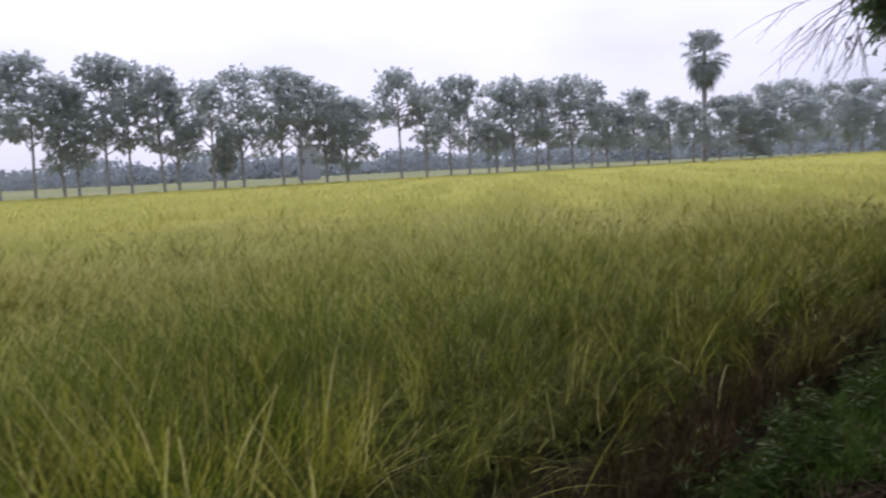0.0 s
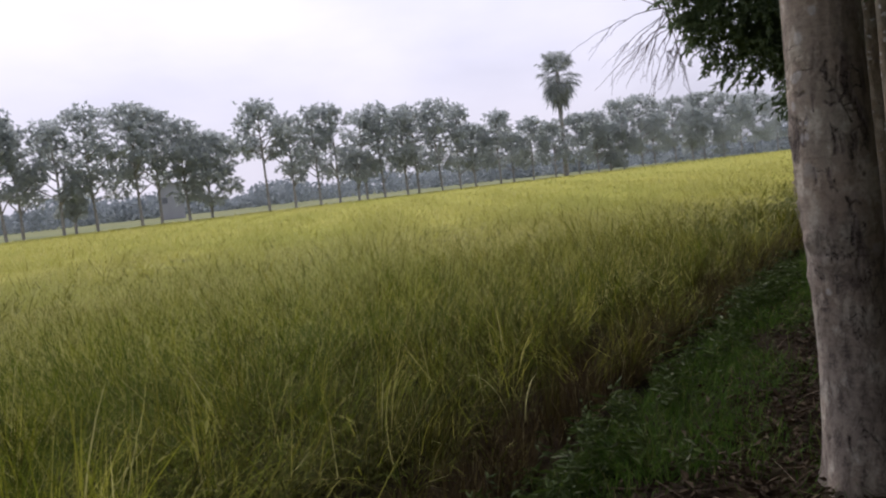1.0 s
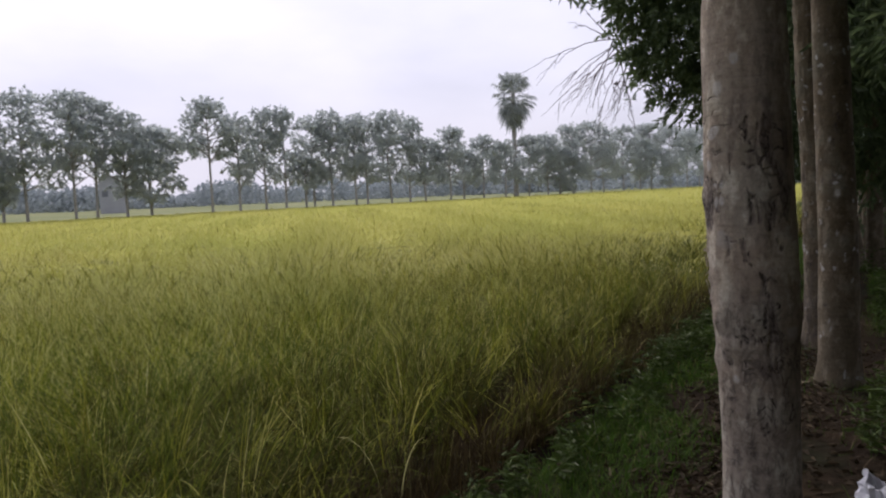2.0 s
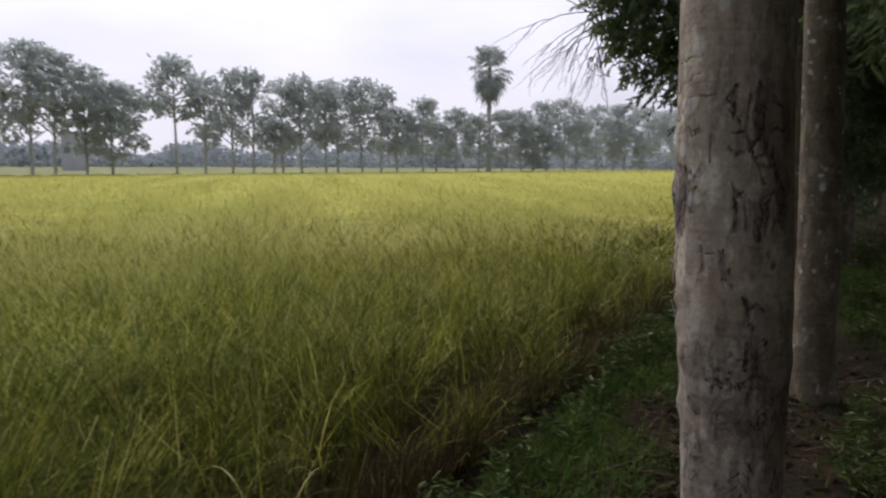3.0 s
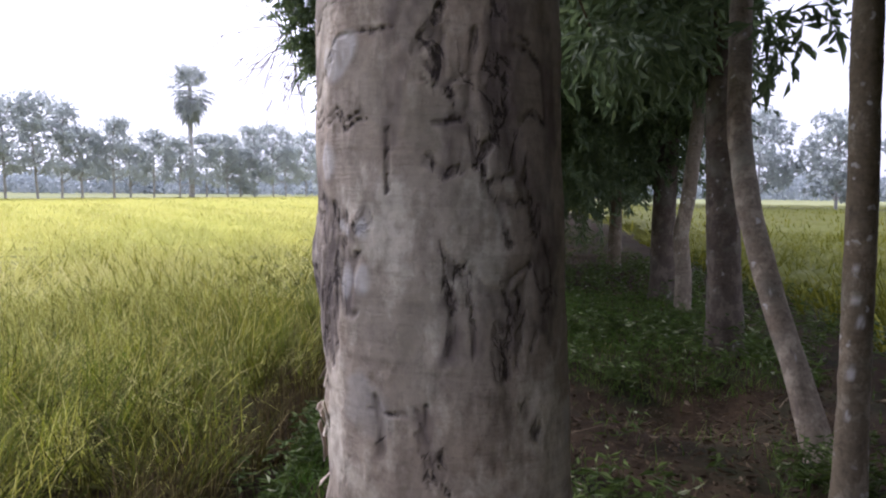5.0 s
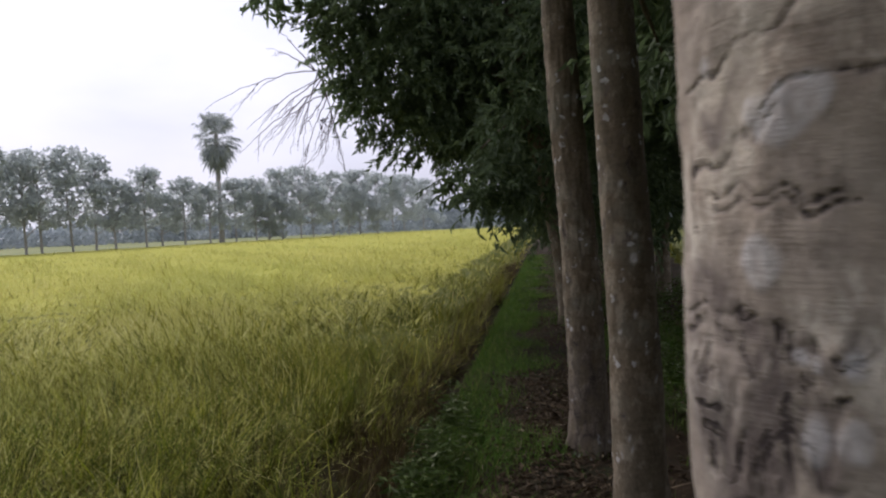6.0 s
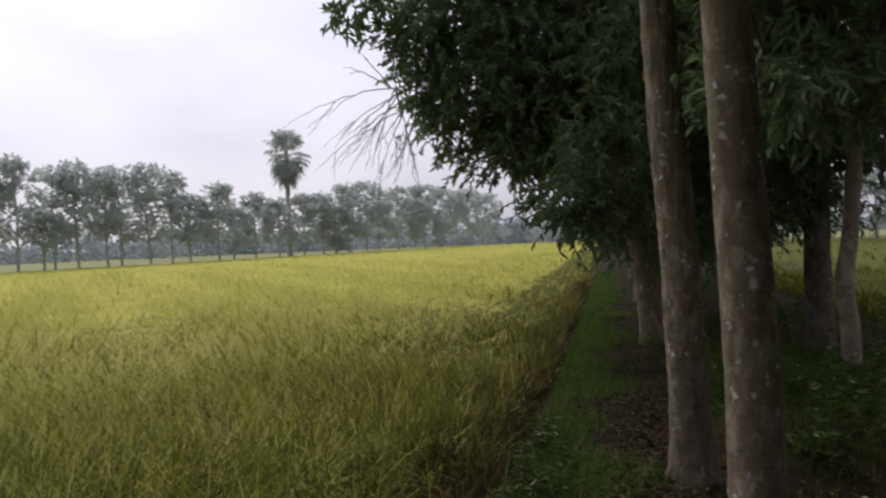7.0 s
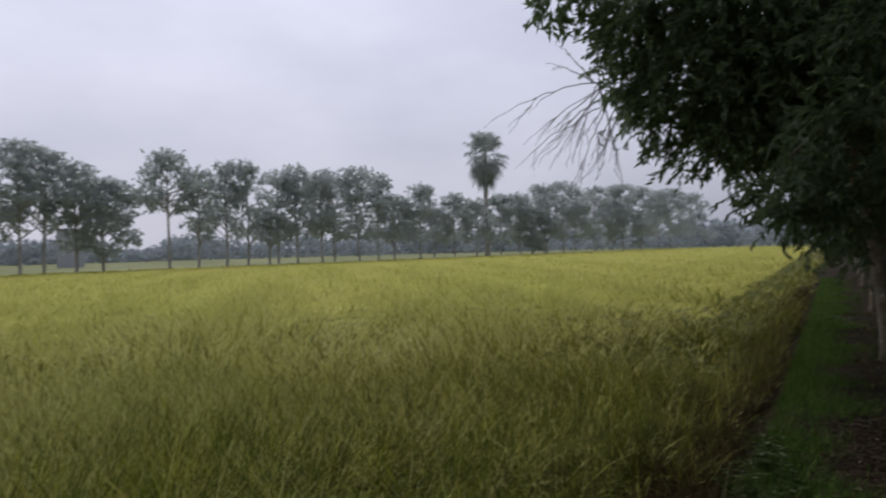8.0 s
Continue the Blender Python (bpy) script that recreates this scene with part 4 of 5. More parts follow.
    spotted = near_tree((0.24, 3.42, 0.0), "straight brown trunk spotted with white lichen, on the bank", [(0, 0, -0.12, 0.15), (-0.01, 0, 0.97, 0.140), (-0.03, 0, 1.6, 0.134), (-0.07, 0, 2.6, 0.127), (-0.12, 0, 4.2, 0.105)],
              M_bark_d, 8, rings=150, around=72, scars=[(0.018, [(-0.105, 1.60)]), (0.012, [(-0.10, 2.15)]), (0.010, [(-0.05, 2.3)])] + random_cracks(rd, 40, 0.3, 3.0, 0.13),
              pales=[(0.011, [(-0.05, 0.46)]), (0.009, [(-0.062, 0.53)]), (0.018, [(0.01, 1.5)]), (0.012, [(0.03, 1.62)]), (0.010, [(-0.09, 1.1)]), (0.010, [(-0.03, 1.9)]), (0.012, [(0.0, 1.2)]), (0.009, [(0.05, 1.0)])],
              crown=[(1.0, 0.0, 5.4, 2.0, 1.8, 1.3)], sprays=1300, limbs=[([(-0.1, 0, 3.8), (0.6, 0.3, 4.6), (1.2, 0.4, 5.2)], [0.06, 0.04, 0.02])], group="trees along the near bank")
    hanging_branch(spotted, [(-0.10, 0.05, 3.4), (0.15, 0.9, 3.35), (0.45, 1.6, 2.95)], [0.03, 0.02, 0.008], [(0.45, 1.5, 2.85, 0.45, 0.5, 0.2), (0.75, 1.9, 3.0, 0.45, 0.6, 0.25)], 80, 0.18, M_bark_d, 43)
    near_tree((0.04, 4.75, 0.0), "rough-barked grey trunk leaning slightly towards the rice", [(0, 0, -0.12, 0.16), (-0.01, 0, 0.5, 0.142), (-0.02, 0, 0.95, 0.139), (-0.045, 0, 1.7, 0.13), (-0.10, 0, 2.5, 0.122), (-0.18, 0, 4.4, 0.10)],
              M_bark_d, 14, rings=190, around=84, relief=0.016, scars=random_cracks(rd, 60, 0.2, 1.0, 0.14) + random_cracks(rd, 24, 1.0, 3.0, 0.13) + [(0.016, [(-0.12, 1.75), (-0.115, 1.6)])],
              crown=[(0.1, 0.4, 6.4, 1.9, 2.0, 1.2), (1.0, 0.6, 5.0, 1.3, 1.6, 0.9)], sprays=1900, limbs=[([(-0.17, 0, 4.0), (-0.5, 0.3, 5.0), (-0.7, 0.5, 6.0)], [0.06, 0.045, 0.02])], rough_below=(1.0, 0.7), group="trees along the near bank")

    # second line of trunks on the other side of the bank
    leaning = near_tree((1.92, 3.65, 0.0), "slender pale trunk leaning over from its foot", [(0.15, -0.12, -0.35, 0.125), (0.115, -0.03, 0.0, 0.11), (0.03, 0.18, 0.47, 0.086), (-0.065, 0.46, 0.96, 0.086), (-0.13, 0.82, 1.52, 0.088), (-0.095, 1.28, 2.13, 0.09), (0.01, 1.73, 3.1, 0.09), (0.1, 2.0, 4.8, 0.07)],
              M_bark_l, 21, rings=110, around=40, scars=random_cracks(rd, 14, 0.2, 2.5, 0.08), pales=[(0.009, [(-0.03, 1.0)]), (0.006, [(0.0, 0.62)])],
              crown=[(0.0, 2.0, 5.2, 1.6, 1.8, 1.0), (0.4, 0.0, 5.4, 1.5, 1.5, 0.8)], sprays=1700, group="trees along the far side of the bank")
    hanging_branch(leaning, [(0.06, 1.8, 3.5), (0.15, 1.6, 3.4), (0.2, 1.4, 3.15)], [0.03, 0.02, 0.008], [(0.13, 1.35, 2.98, 0.2, 0.3, 0.1), (0.4, 1.5, 3.2, 0.3, 0.3, 0.1)], 16, 0.19, M_bark_a, 44)
    # second, lower crown is added out of view to block the right-hand sky
    near_tree((1.85, 3.05, 0.0), "slender trunk blotched with white lichen patches", [(0.09, 0, -0.3, 0.105), (0.09, 0, 0.0, 0.092), (0.085, 0, 0.5, 0.078), (0.08, 0, 1.0, 0.077), (0.075, 0, 1.6, 0.076), (0.055, 0, 2.4, 0.074), (0.03, 0, 4.4, 0.06)],
              M_bark_d, 22, rings=110, around=40, scars=random_cracks(rd, 10, 0.2, 2.5, 0.08), pales=[(0.020, [(-0.04, 1.12)]), (0.019, [(-0.015, 1.0)]), (0.021, [(-0.05, 0.73)]), (0.014, [(-0.06, 0.5)]), (0.016, [(-0.045, 1.28)])],
              crown=[(0.6, -0.3, 4.9, 2.2, 2.2, 1.1), (1.9, -0.9, 3.6, 1.3, 1.6, 1.5)], sprays=3800, group="trees along the far side of the bank")
    thick = near_tree((2.31, 6.8, 0.0), "thick dark trunk standing among low weeds", [(0, 0, -0.1, 0.2), (-0.04, 0, 0.78, 0.17), (-0.09, 0, 1.6, 0.162), (-0.13, 0, 2.5, 0.155), (-0.2, 0, 4.8, 0.12)],
              M_bark_k, 23, rings=90, around=44, relief=0.014, scars=random_cracks(rd, 40, 0.2, 3.0, 0.16), crown=[(-0.75, 0.3, 4.4, 0.9, 1.6, 1.5), (-1.2, 0.0, 5.6, 1.6, 2.0, 1.0)], sprays=1500, group="trees along the far side of the bank")
    near_tree((2.43, 9.4, 0.0), "thin crooked trunk in the shade of the bank", [(0, 0, -0.1, 0.12), (0.0, 0, 0.5, 0.11), (-0.06, 0, 1.09, 0.105), (0.03, 0, 1.61, 0.1), (0.12, 0, 2.7, 0.09), (0.2, 0, 4.6, 0.07)],
              M_bark_l, 24, rings=80, around=36, relief=0.01, crown=[(-0.2, 0.2, 4.3, 0.9, 1.2, 1.3)], sprays=600, group="trees along the far side of the bank")
    broad = near_tree((2.34, 10.4, 0.0), "broad dark trunk at the back of the bank", [(0, 0, -0.1, 0.21), (-0.01, 0, 0.5, 0.185), (-0.01, 0, 1.6, 0.17), (0.03, 0, 2.9, 0.16), (0.0, 0, 5.0, 0.12)],
              M_bark_k, 25, rings=80, around=40, relief=0.014, crown=[(-0.15, -0.3, 4.6, 1.05, 1.6, 2.0), (-0.3, 3.0, 3.8, 1.2, 2.0, 1.9)], sprays=1700, group="trees along the far side of the bank")
    for tree, blobs, n in ((broad, [(-0.1, -0.3, 3.0, 1.0, 0.8, 1.0), (0.7, -0.2, 3.3, 0.7, 0.7, 0.8), (-0.5, -0.2, 2.3, 0.5, 0.6, 0.6), (0.2, 0.2, 2.1, 0.7, 0.5, 0.35)], 430), (thick, [(-0.35, 0.3, 3.3, 0.5, 0.6, 0.5)], 110)):
        crown_sprays(np.random.default_rng(n), blobs, n, 12, 0.11, tree, M_leaf, "foliage", shell=0.15, plump=1.3)
    near_tree((2.96, 20.6, 0.0), "slim trunk far along the bank", [(0, 0, -0.1, 0.14), (0.0, 0, 1.6, 0.12), (0.1, 0, 3.4, 0.11), (0.1, 0, 6.0, 0.08)],
              M_bark_k, 26, rings=50, around=24, relief=0.01, crown=[(-0.8, 0, 5.2, 1.9, 2.6, 1.9)], sprays=700, group="trees along the far side of the bank")
    for k, (x, y, r, low) in enumerate([(0.35, 15.6, 0.15, 3.0), (0.2, 19.2, 0.14, 3.2), (0.5, 23.5, 0.16, 3.0), (2.2, 15.2, 0.14, 3.2), (1.5, 25.5, 0.15, 3.0), (0.3, 29.0, 0.15, 3.0), (1.8, 33.0, 0.16, 3.0), (0.4, 38.0, 0.15, 3.0), (2.3, 44.0, 0.16, 3.0), (0.8, 52.0, 0.16, 3.0)]):
        near_tree((x, y, 0.0), "leafy tree further along the bank", [(0, 0, -0.1, r * 1.1), (0.03, 0, 1.6, r * 0.9), (-0.05, 0, 3.4, r * 0.8), (0.0, 0, 6.0, r * 0.5)], M_bark_d, 60 + k, rings=40, around=20, relief=0.01,
                  crown=[(0.2 * (k % 3 - 1), 0, low + 1.9, 2.2, 2.2, 1.9), (0.3, 0.4, low - 0.5, 1.2, 1.3, 1.0)], sprays=1000, leaf=0.22, group="trees along the far stretch of the bank")
    # unseen trees added behind the camera, continuing the row, to block sky light
    for k, (x, y, dx) in enumerate([(0.9, -8.8, -0.5), (2.6, -6.6, 0.2), (1.7, -11.0, -0.4), (0.5, -14.5, -0.6)]):
        near_tree((x, y, 0.0), "unseen leafy tree added behind on the bank to block light", [(0, 0, -0.1, 0.16), (0.03, 0, 1.6, 0.14), (-0.05, 0, 3.4, 0.12), (0.0, 0, 6.0, 0.07)], M_bark_d, 80 + k, rings=40, around=24, relief=0.01,
                  crown=[(dx, 0, 5.0, 2.7, 2.4, 1.9), (0.2, 0.2, 2.8, 1.9, 1.9, 1.5)], sprays=1300, leaf=0.22, group="trees along the near bank")
    # two more added trees, never in view; their low crowns cut light from the right
    near_tree((2.3, 0.2, 0.0), "unseen slender grey trunk added to shade the bank", [(0, 0, -0.1, 0.13), (0.02, 0, 1.5, 0.11), (0.0, 0.1, 4.4, 0.08)], M_bark_a, 27, rings=60, around=30, crown=[(-0.2, 0.4, 4.9, 2.4, 2.4, 1.3), (1.7, 0.5, 3.0, 1.3, 2.4, 1.9)], sprays=4800, group="trees along the far side of the bank")
    near_tree((2.5, -3.4, 0.0), "unseen stout brown trunk added to shade the bank", [(0, 0, -0.1, 0.16), (-0.03, 0, 1.5, 0.14), (0.0, 0.1, 4.6, 0.1)], M_bark_d, 28, rings=60, around=30, crown=[(0.1, 0.4, 5.0, 2.4, 2.6, 1.4), (1.6, 0.5, 2.9, 1.3, 2.5, 1.9)], sprays=4400, group="trees along the far side of the bank")


build_near_trees()


# ---- the leafy tree that overhangs the rice ----
def build_canopy_tree():
    rng = np.random.default_rng(31)
    foot = Vector((0.16, 11.4, 0.0))
    tree = thing("tree", foot, "dark leafy tree overhanging the rice, with a dead twiggy branch", "tree", "trees along the near bank")
    bark_trunk("trunk", tree, [(0, 0, -0.1, 0.22), (-0.12, 0, 1.0, 0.17), (-0.3, 0, 2.0, 0.155), (-0.5, 0, 3.1, 0.15), (-0.8, -0.2, 5.0, 0.12), (-0.9, -0.3, 7.0, 0.08)], 90, 36, M_bark_d, 32, random_cracks(rng, 30, 0.2, 3, 0.16), relief=0.012)
    bark_trunk("trunk", tree, [(0.32, 0.3, -0.1, 0.16), (0.3, 0.3, 1.2, 0.12), (0.25, 0.2, 2.6, 0.11), (0.5, 0, 5.0, 0.08)], 70, 30, M_bark_d, 33, random_cracks(rng, 20, 0.2, 3, 0.12), relief=0.01)
    for lp, lr in (([(-0.6, -0.1, 3.6), (-1.5, 0.0, 4.6), (-2.3, 0.1, 5.2), (-3.0, 0.2, 5.5)], [0.1, 0.07, 0.045, 0.015]),
                   ([(-0.7, -0.1, 4.2), (-1.2, -0.6, 5.6), (-1.6, -0.9, 6.6)], [0.09, 0.06, 0.02]),
                   ([(-0.5, 0, 3.2), (-0.9, -1.2, 3.2), (-1.2, -2.6, 2.7)], [0.06, 0.04, 0.012]),
                   ([(-0.8, -0.2, 5.0), (0.6, -1.2, 6.0), (1.6, -2.0, 6.8)], [0.08, 0.05, 0.02])):
        limb(tree, lp, lr, M_bark_d, seed=3.0)
    w = [(-1.65, 8.6, 4.7, 1.2, 1.2, 1.45), (-0.8, 8.9, 3.75, 1.3, 1.3, 1.1), (-0.4, 9.3, 3.0, 0.7, 1.0, 0.6), (-1.6, 8.8, 6.5, 2.2, 1.7, 1.5), (-0.3, 10.0, 5.2, 2.2, 2.0, 2.2),
         (0.95, 9.9, 2.55, 0.7, 0.9, 1.4), (0.6, 14.5, 4.2, 2.8, 3.0, 3.0), (0.4, 9.5, 4.4, 1.2, 1.2, 1.4), (0.2, 10.2, 7.4, 3.2, 2.6, 1.7), (-2.45, 8.4, 4.75, 0.6, 0.7, 0.5), (-2.0, 8.4, 3.7, 0.7, 0.8, 0.5), (-1.5, 8.4, 3.05, 0.6, 0.7, 0.42), (-0.9, 8.6, 5.2, 1.2, 0.8, 1.6), (-1.75, 8.8, 2.95, 0.65, 0.6, 0.35), (-0.95, 8.8, 2.3, 0.55, 0.6, 0.42), (-0.3, 9.2, 2.2, 0.6, 0.8, 0.5)]
    w += [(-2.6, 8.5, 3.75, 0.38, 0.5, 0.38), (-2.35, 8.5, 3.3, 0.42, 0.5, 0.32), (-2.75, 8.4, 4.3, 0.4, 0.5, 0.35)]
    away = lambda b: (-0.42 + (b[0] + 0.42) * 1.3, -0.56 + (b[1] + 0.56) * 1.3, 1.74 + (b[2] - 1.74) * 1.3, b[3] * 1.3, b[4] * 1.3, b[5] * 1.3)
    w = [away(b) if b[0] < -0.5 and b[2] > 2.5 or b[2] > 5 else b for b in w]
    crown_sprays(rng, [(b[0] - foot.x, b[1] - foot.y, *b[2:]) for b in w], 12500, 13, 0.155, tree, M_leaf, "crown", shell=0.3, reach=(1.8, 4.0), plump=1.1)
    # hanging tips over the field edge
    for b, n, size in (((-1.1, 8.3, 2.12, 0.2, 0.25, 0.1), 14, 0.17), ((-0.75, 8.6, 2.2, 0.3, 0.3, 0.15), 22, 0.17), (away((-3.55, 8.0, 4.72, 0.22, 0.3, 0.15)), 14, 0.24), (away((-3.15, 8.0, 4.85, 0.25, 0.3, 0.2)), 22, 0.24),
                       (away((-2.95, 8.1, 4.45, 0.25, 0.3, 0.2)), 14, 0.24), (away((-2.72, 8.1, 4.1, 0.2, 0.3, 0.25)), 12, 0.2)):
        crown_sprays(rng, [(b[0] - foot.x, b[1] - foot.y, *b[2:])], n, 9, size, tree, M_leaf, "foliage", shell=0.1, reach=(0.8, 2.0))
    # bare twigs, each a stem of its own, sweeping out over the rice and drooping
    def twig(a, b, lift, r0, parent):
        mid = (a + b) / 2 + Vector((rng.normal(0, 0.06), rng.normal(0, 0.12), lift))
        pts = []
        for t in np.linspace(0, 1, 14):
            p = a * (1 - t) ** 2 + mid * 2 * t * (1 - t) + b * t * t
            pts.append(p + Vector((rng.normal(0, 0.012), rng.normal(0, 0.012), rng.normal(0, 0.014))) * min(1.0, 4 * t))
        v, f = tube([tuple(p - foot) for p in pts], np.linspace(r0, 0.0035, 14), 5)
        mesh_object("dead_twig", v, f, M_twig, parent, smooth=True)
        return pts

    limb(tree, [(-1.2, 0.4, 4.6), (-2.6, 1.2, 5.0), (-4.0, 1.9, 5.1), (-4.75, 2.2, 4.95)], [0.05, 0.035, 0.02, 0.011], M_twig, name="dead_branch", label="bare grey branch")
    tips = [(-7.04, 4.26, 0.42), (-6.31, 3.89, 0.25), (-6.77, 3.43, 0.2), (-6.06, 3.63, 0.2), (-5.46, 3.46, 0.12), (-5.7, 3.25, 0.15), (-5.29, 2.94, 0.1),
            (-4.76, 3.04, 0.05), (-4.25, 2.89, 0.1), (-5.7, 5.45, 0.1), (-5.51, 5.85, 0.12), (-4.6, 3.2, 0.0), (-4.35, 3.4, 0.0), (-5.95, 4.1, 0.2), (-5.2, 3.7, 0.1), (-5.0, 3.3, 0.08)]
    for k, (x, z, lift) in enumerate(tips):
        start = Vector((-4.75, 13.6, 4.95)) if z > 5 else Vector((-4.65 + 0.45 * (k % 4) / 3 + rng.normal(0, 0.04), 13.6 + rng.normal(0, 0.1), 4.95 - 0.3 * (k % 4) / 3 + rng.normal(0, 0.05)))
        pts = twig(start, Vector((x, 13.6 + rng.normal(0, 0.3), z)), lift, rng.uniform(0.012, 0.017), tree)
        for _ in range(3 if z < 5 else 1):
            j = int(rng.integers(4, 11))
            way = (pts[13] - pts[j]) * rng.uniform(0.35, 0.8) + Vector((rng.normal(0, 0.14), rng.normal(0, 0.15), -rng.uniform(0.05, 0.4)))
            twig(pts[j], pts[j] + way, 0.04, 0.008, tree)
    crown_sprays(rng, [(-4.75 - foot.x, 13.6 - foot.y, 3.92, 0.1, 0.1, 0.07)], 5, 6, 0.1, tree, M_litter, "withered_leaves", label="clump of withered leaves on the bare twigs")

build_canopy_tree()


# ---- sugar palm ----
def build_palm():
    rng = np.random.default_rng(51)
    palm = thing("palm_tree", (-45.2, 94.8, 0.0), "tall sugar palm with a ragged crown of fan leaves", "palm tree")
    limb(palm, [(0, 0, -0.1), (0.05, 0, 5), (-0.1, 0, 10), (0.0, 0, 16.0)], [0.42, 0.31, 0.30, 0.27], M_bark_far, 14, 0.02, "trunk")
    for k in range(84):
        skirt = k >= 40
        az = k * 2.399 + rng.normal(0, 0.3)
        f = (k - 40) / 43.0 if skirt else k / 39.0
        up = (-0.2 - 1.1 * f if skirt else 1.25 - 1.45 * f) + rng.normal(0, 0.15)
        d = Vector((math.cos(az) * math.cos(up), math.sin(az) * math.cos(up), math.sin(up)))
        ln = rng.uniform(1.5, 2.3) * (1.0 - 0.4 * f if skirt else 1.0)
        s = Vector((0, 0, 15.1 - 2.0 * f if skirt else 15.9 - 0.8 * f))
        tip = s + d * ln
        side = d.cross(Vector((0, 0, 1))).normalized()
        vs, fs = [], []
        w = 0.05
        vs += [s - side * w, s + side * w, tip + side * w * 0.6, tip - side * w * 0.6]
        fs.append([0, 1, 2, 3])
        upv = side.cross(d).normalized()
        nseg = 15
        R = rng.uniform(1.35, 2.1) * (1.05 if skirt else 1.0)
        for j in range(nseg):
            a = (j / (nseg - 1) - 0.5) * 4.0
            e = (d * math.cos(a) + side * math.sin(a)).normalized()
            e2 = (d * math.cos(a + 0.17) + side * math.sin(a + 0.17)).normalized()
            r = R * (0.8 + 0.2 * math.cos(a)) * rng.uniform(0.88, 1.08)
            n0 = len(vs)
            dip = Vector((0, 0, -0.3 * r * rng.uniform(0.6, 1.6)))
            lift = upv * (0.06 if j % 2 else -0.03)
            vs += [tip, tip + e * r * 0.62 + lift, tip + (e + e2) * 0.5 * r + dip, tip + e2 * r * 0.62 - lift]
            fs.append([n0, n0 + 1, n0 + 2, n0 + 3])
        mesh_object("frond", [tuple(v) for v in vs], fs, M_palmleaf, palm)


build_palm()


# ---- far row of broad-leaved trees ----
def row_x(y):
    return -57.0 + 0.26 * (y - 48)


def far_tree(at, h, cr, cb, seed, label, group, mat=None, dense=1.0, leaf=0.40, lean=0.0, bare=False):
    rng = np.random.default_rng(seed)
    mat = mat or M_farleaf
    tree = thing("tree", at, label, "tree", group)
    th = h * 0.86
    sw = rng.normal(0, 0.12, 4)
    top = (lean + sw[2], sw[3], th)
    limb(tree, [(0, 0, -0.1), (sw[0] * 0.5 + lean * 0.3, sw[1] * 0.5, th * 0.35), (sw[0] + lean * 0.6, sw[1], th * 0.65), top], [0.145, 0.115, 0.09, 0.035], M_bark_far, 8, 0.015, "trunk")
    blobs = []
    nb = int(rng.integers(15, 20))
    for k in range(nb):
        f = (k + 0.5) / nb
        z = cb + (h - cb) * (0.06 + 0.84 * f)
        wide = cr * (0.62 + 0.62 * math.sin(math.pi * min(1.0, 0.22 + 0.64 * f)))
        az = k * 2.4 + rng.normal(0, 0.5)
        off = wide * rng.uniform(0.45, 0.85) * (1 - 0.45 * f ** 3)
        rr = cr * rng.uniform(0.28, 0.47)
        blobs.append((math.cos(az) * off + lean * f, math.sin(az) * off, z, rr, rr, rr * rng.uniform(0.5, 0.75)))
        z0 = max(cb * 0.75, z - rng.uniform(0.6, 1.6))
        b = blobs[-1]
        limb(tree, [(lean * f * 0.7, 0, z0), (b[0] * 0.6, b[1] * 0.6, z - 0.35), (b[0], b[1], z)], [0.07, 0.045, 0.02], M_bark_far, 5, 0.0)
    blobs.append((lean, 0, h - 0.75, cr * 0.6, cr * 0.6, 0.7))
    if bare:
        for az in (2.6, 3.4, 4.0, 0.4, 5.6):
            limb(tree, [(0, 0, cb * rng.uniform(0.75, 1.0)), (math.cos(az) * 0.9, math.sin(az) * 0.9, cb + 0.5), (math.cos(az) * 2.2, math.sin(az) * 2.2, cb + rng.uniform(1.0, 1.9))], [0.06, 0.04, 0.015], M_bark_far, 5, 0.0)
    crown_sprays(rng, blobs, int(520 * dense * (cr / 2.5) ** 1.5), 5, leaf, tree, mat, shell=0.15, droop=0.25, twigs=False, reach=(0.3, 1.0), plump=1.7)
    return tree


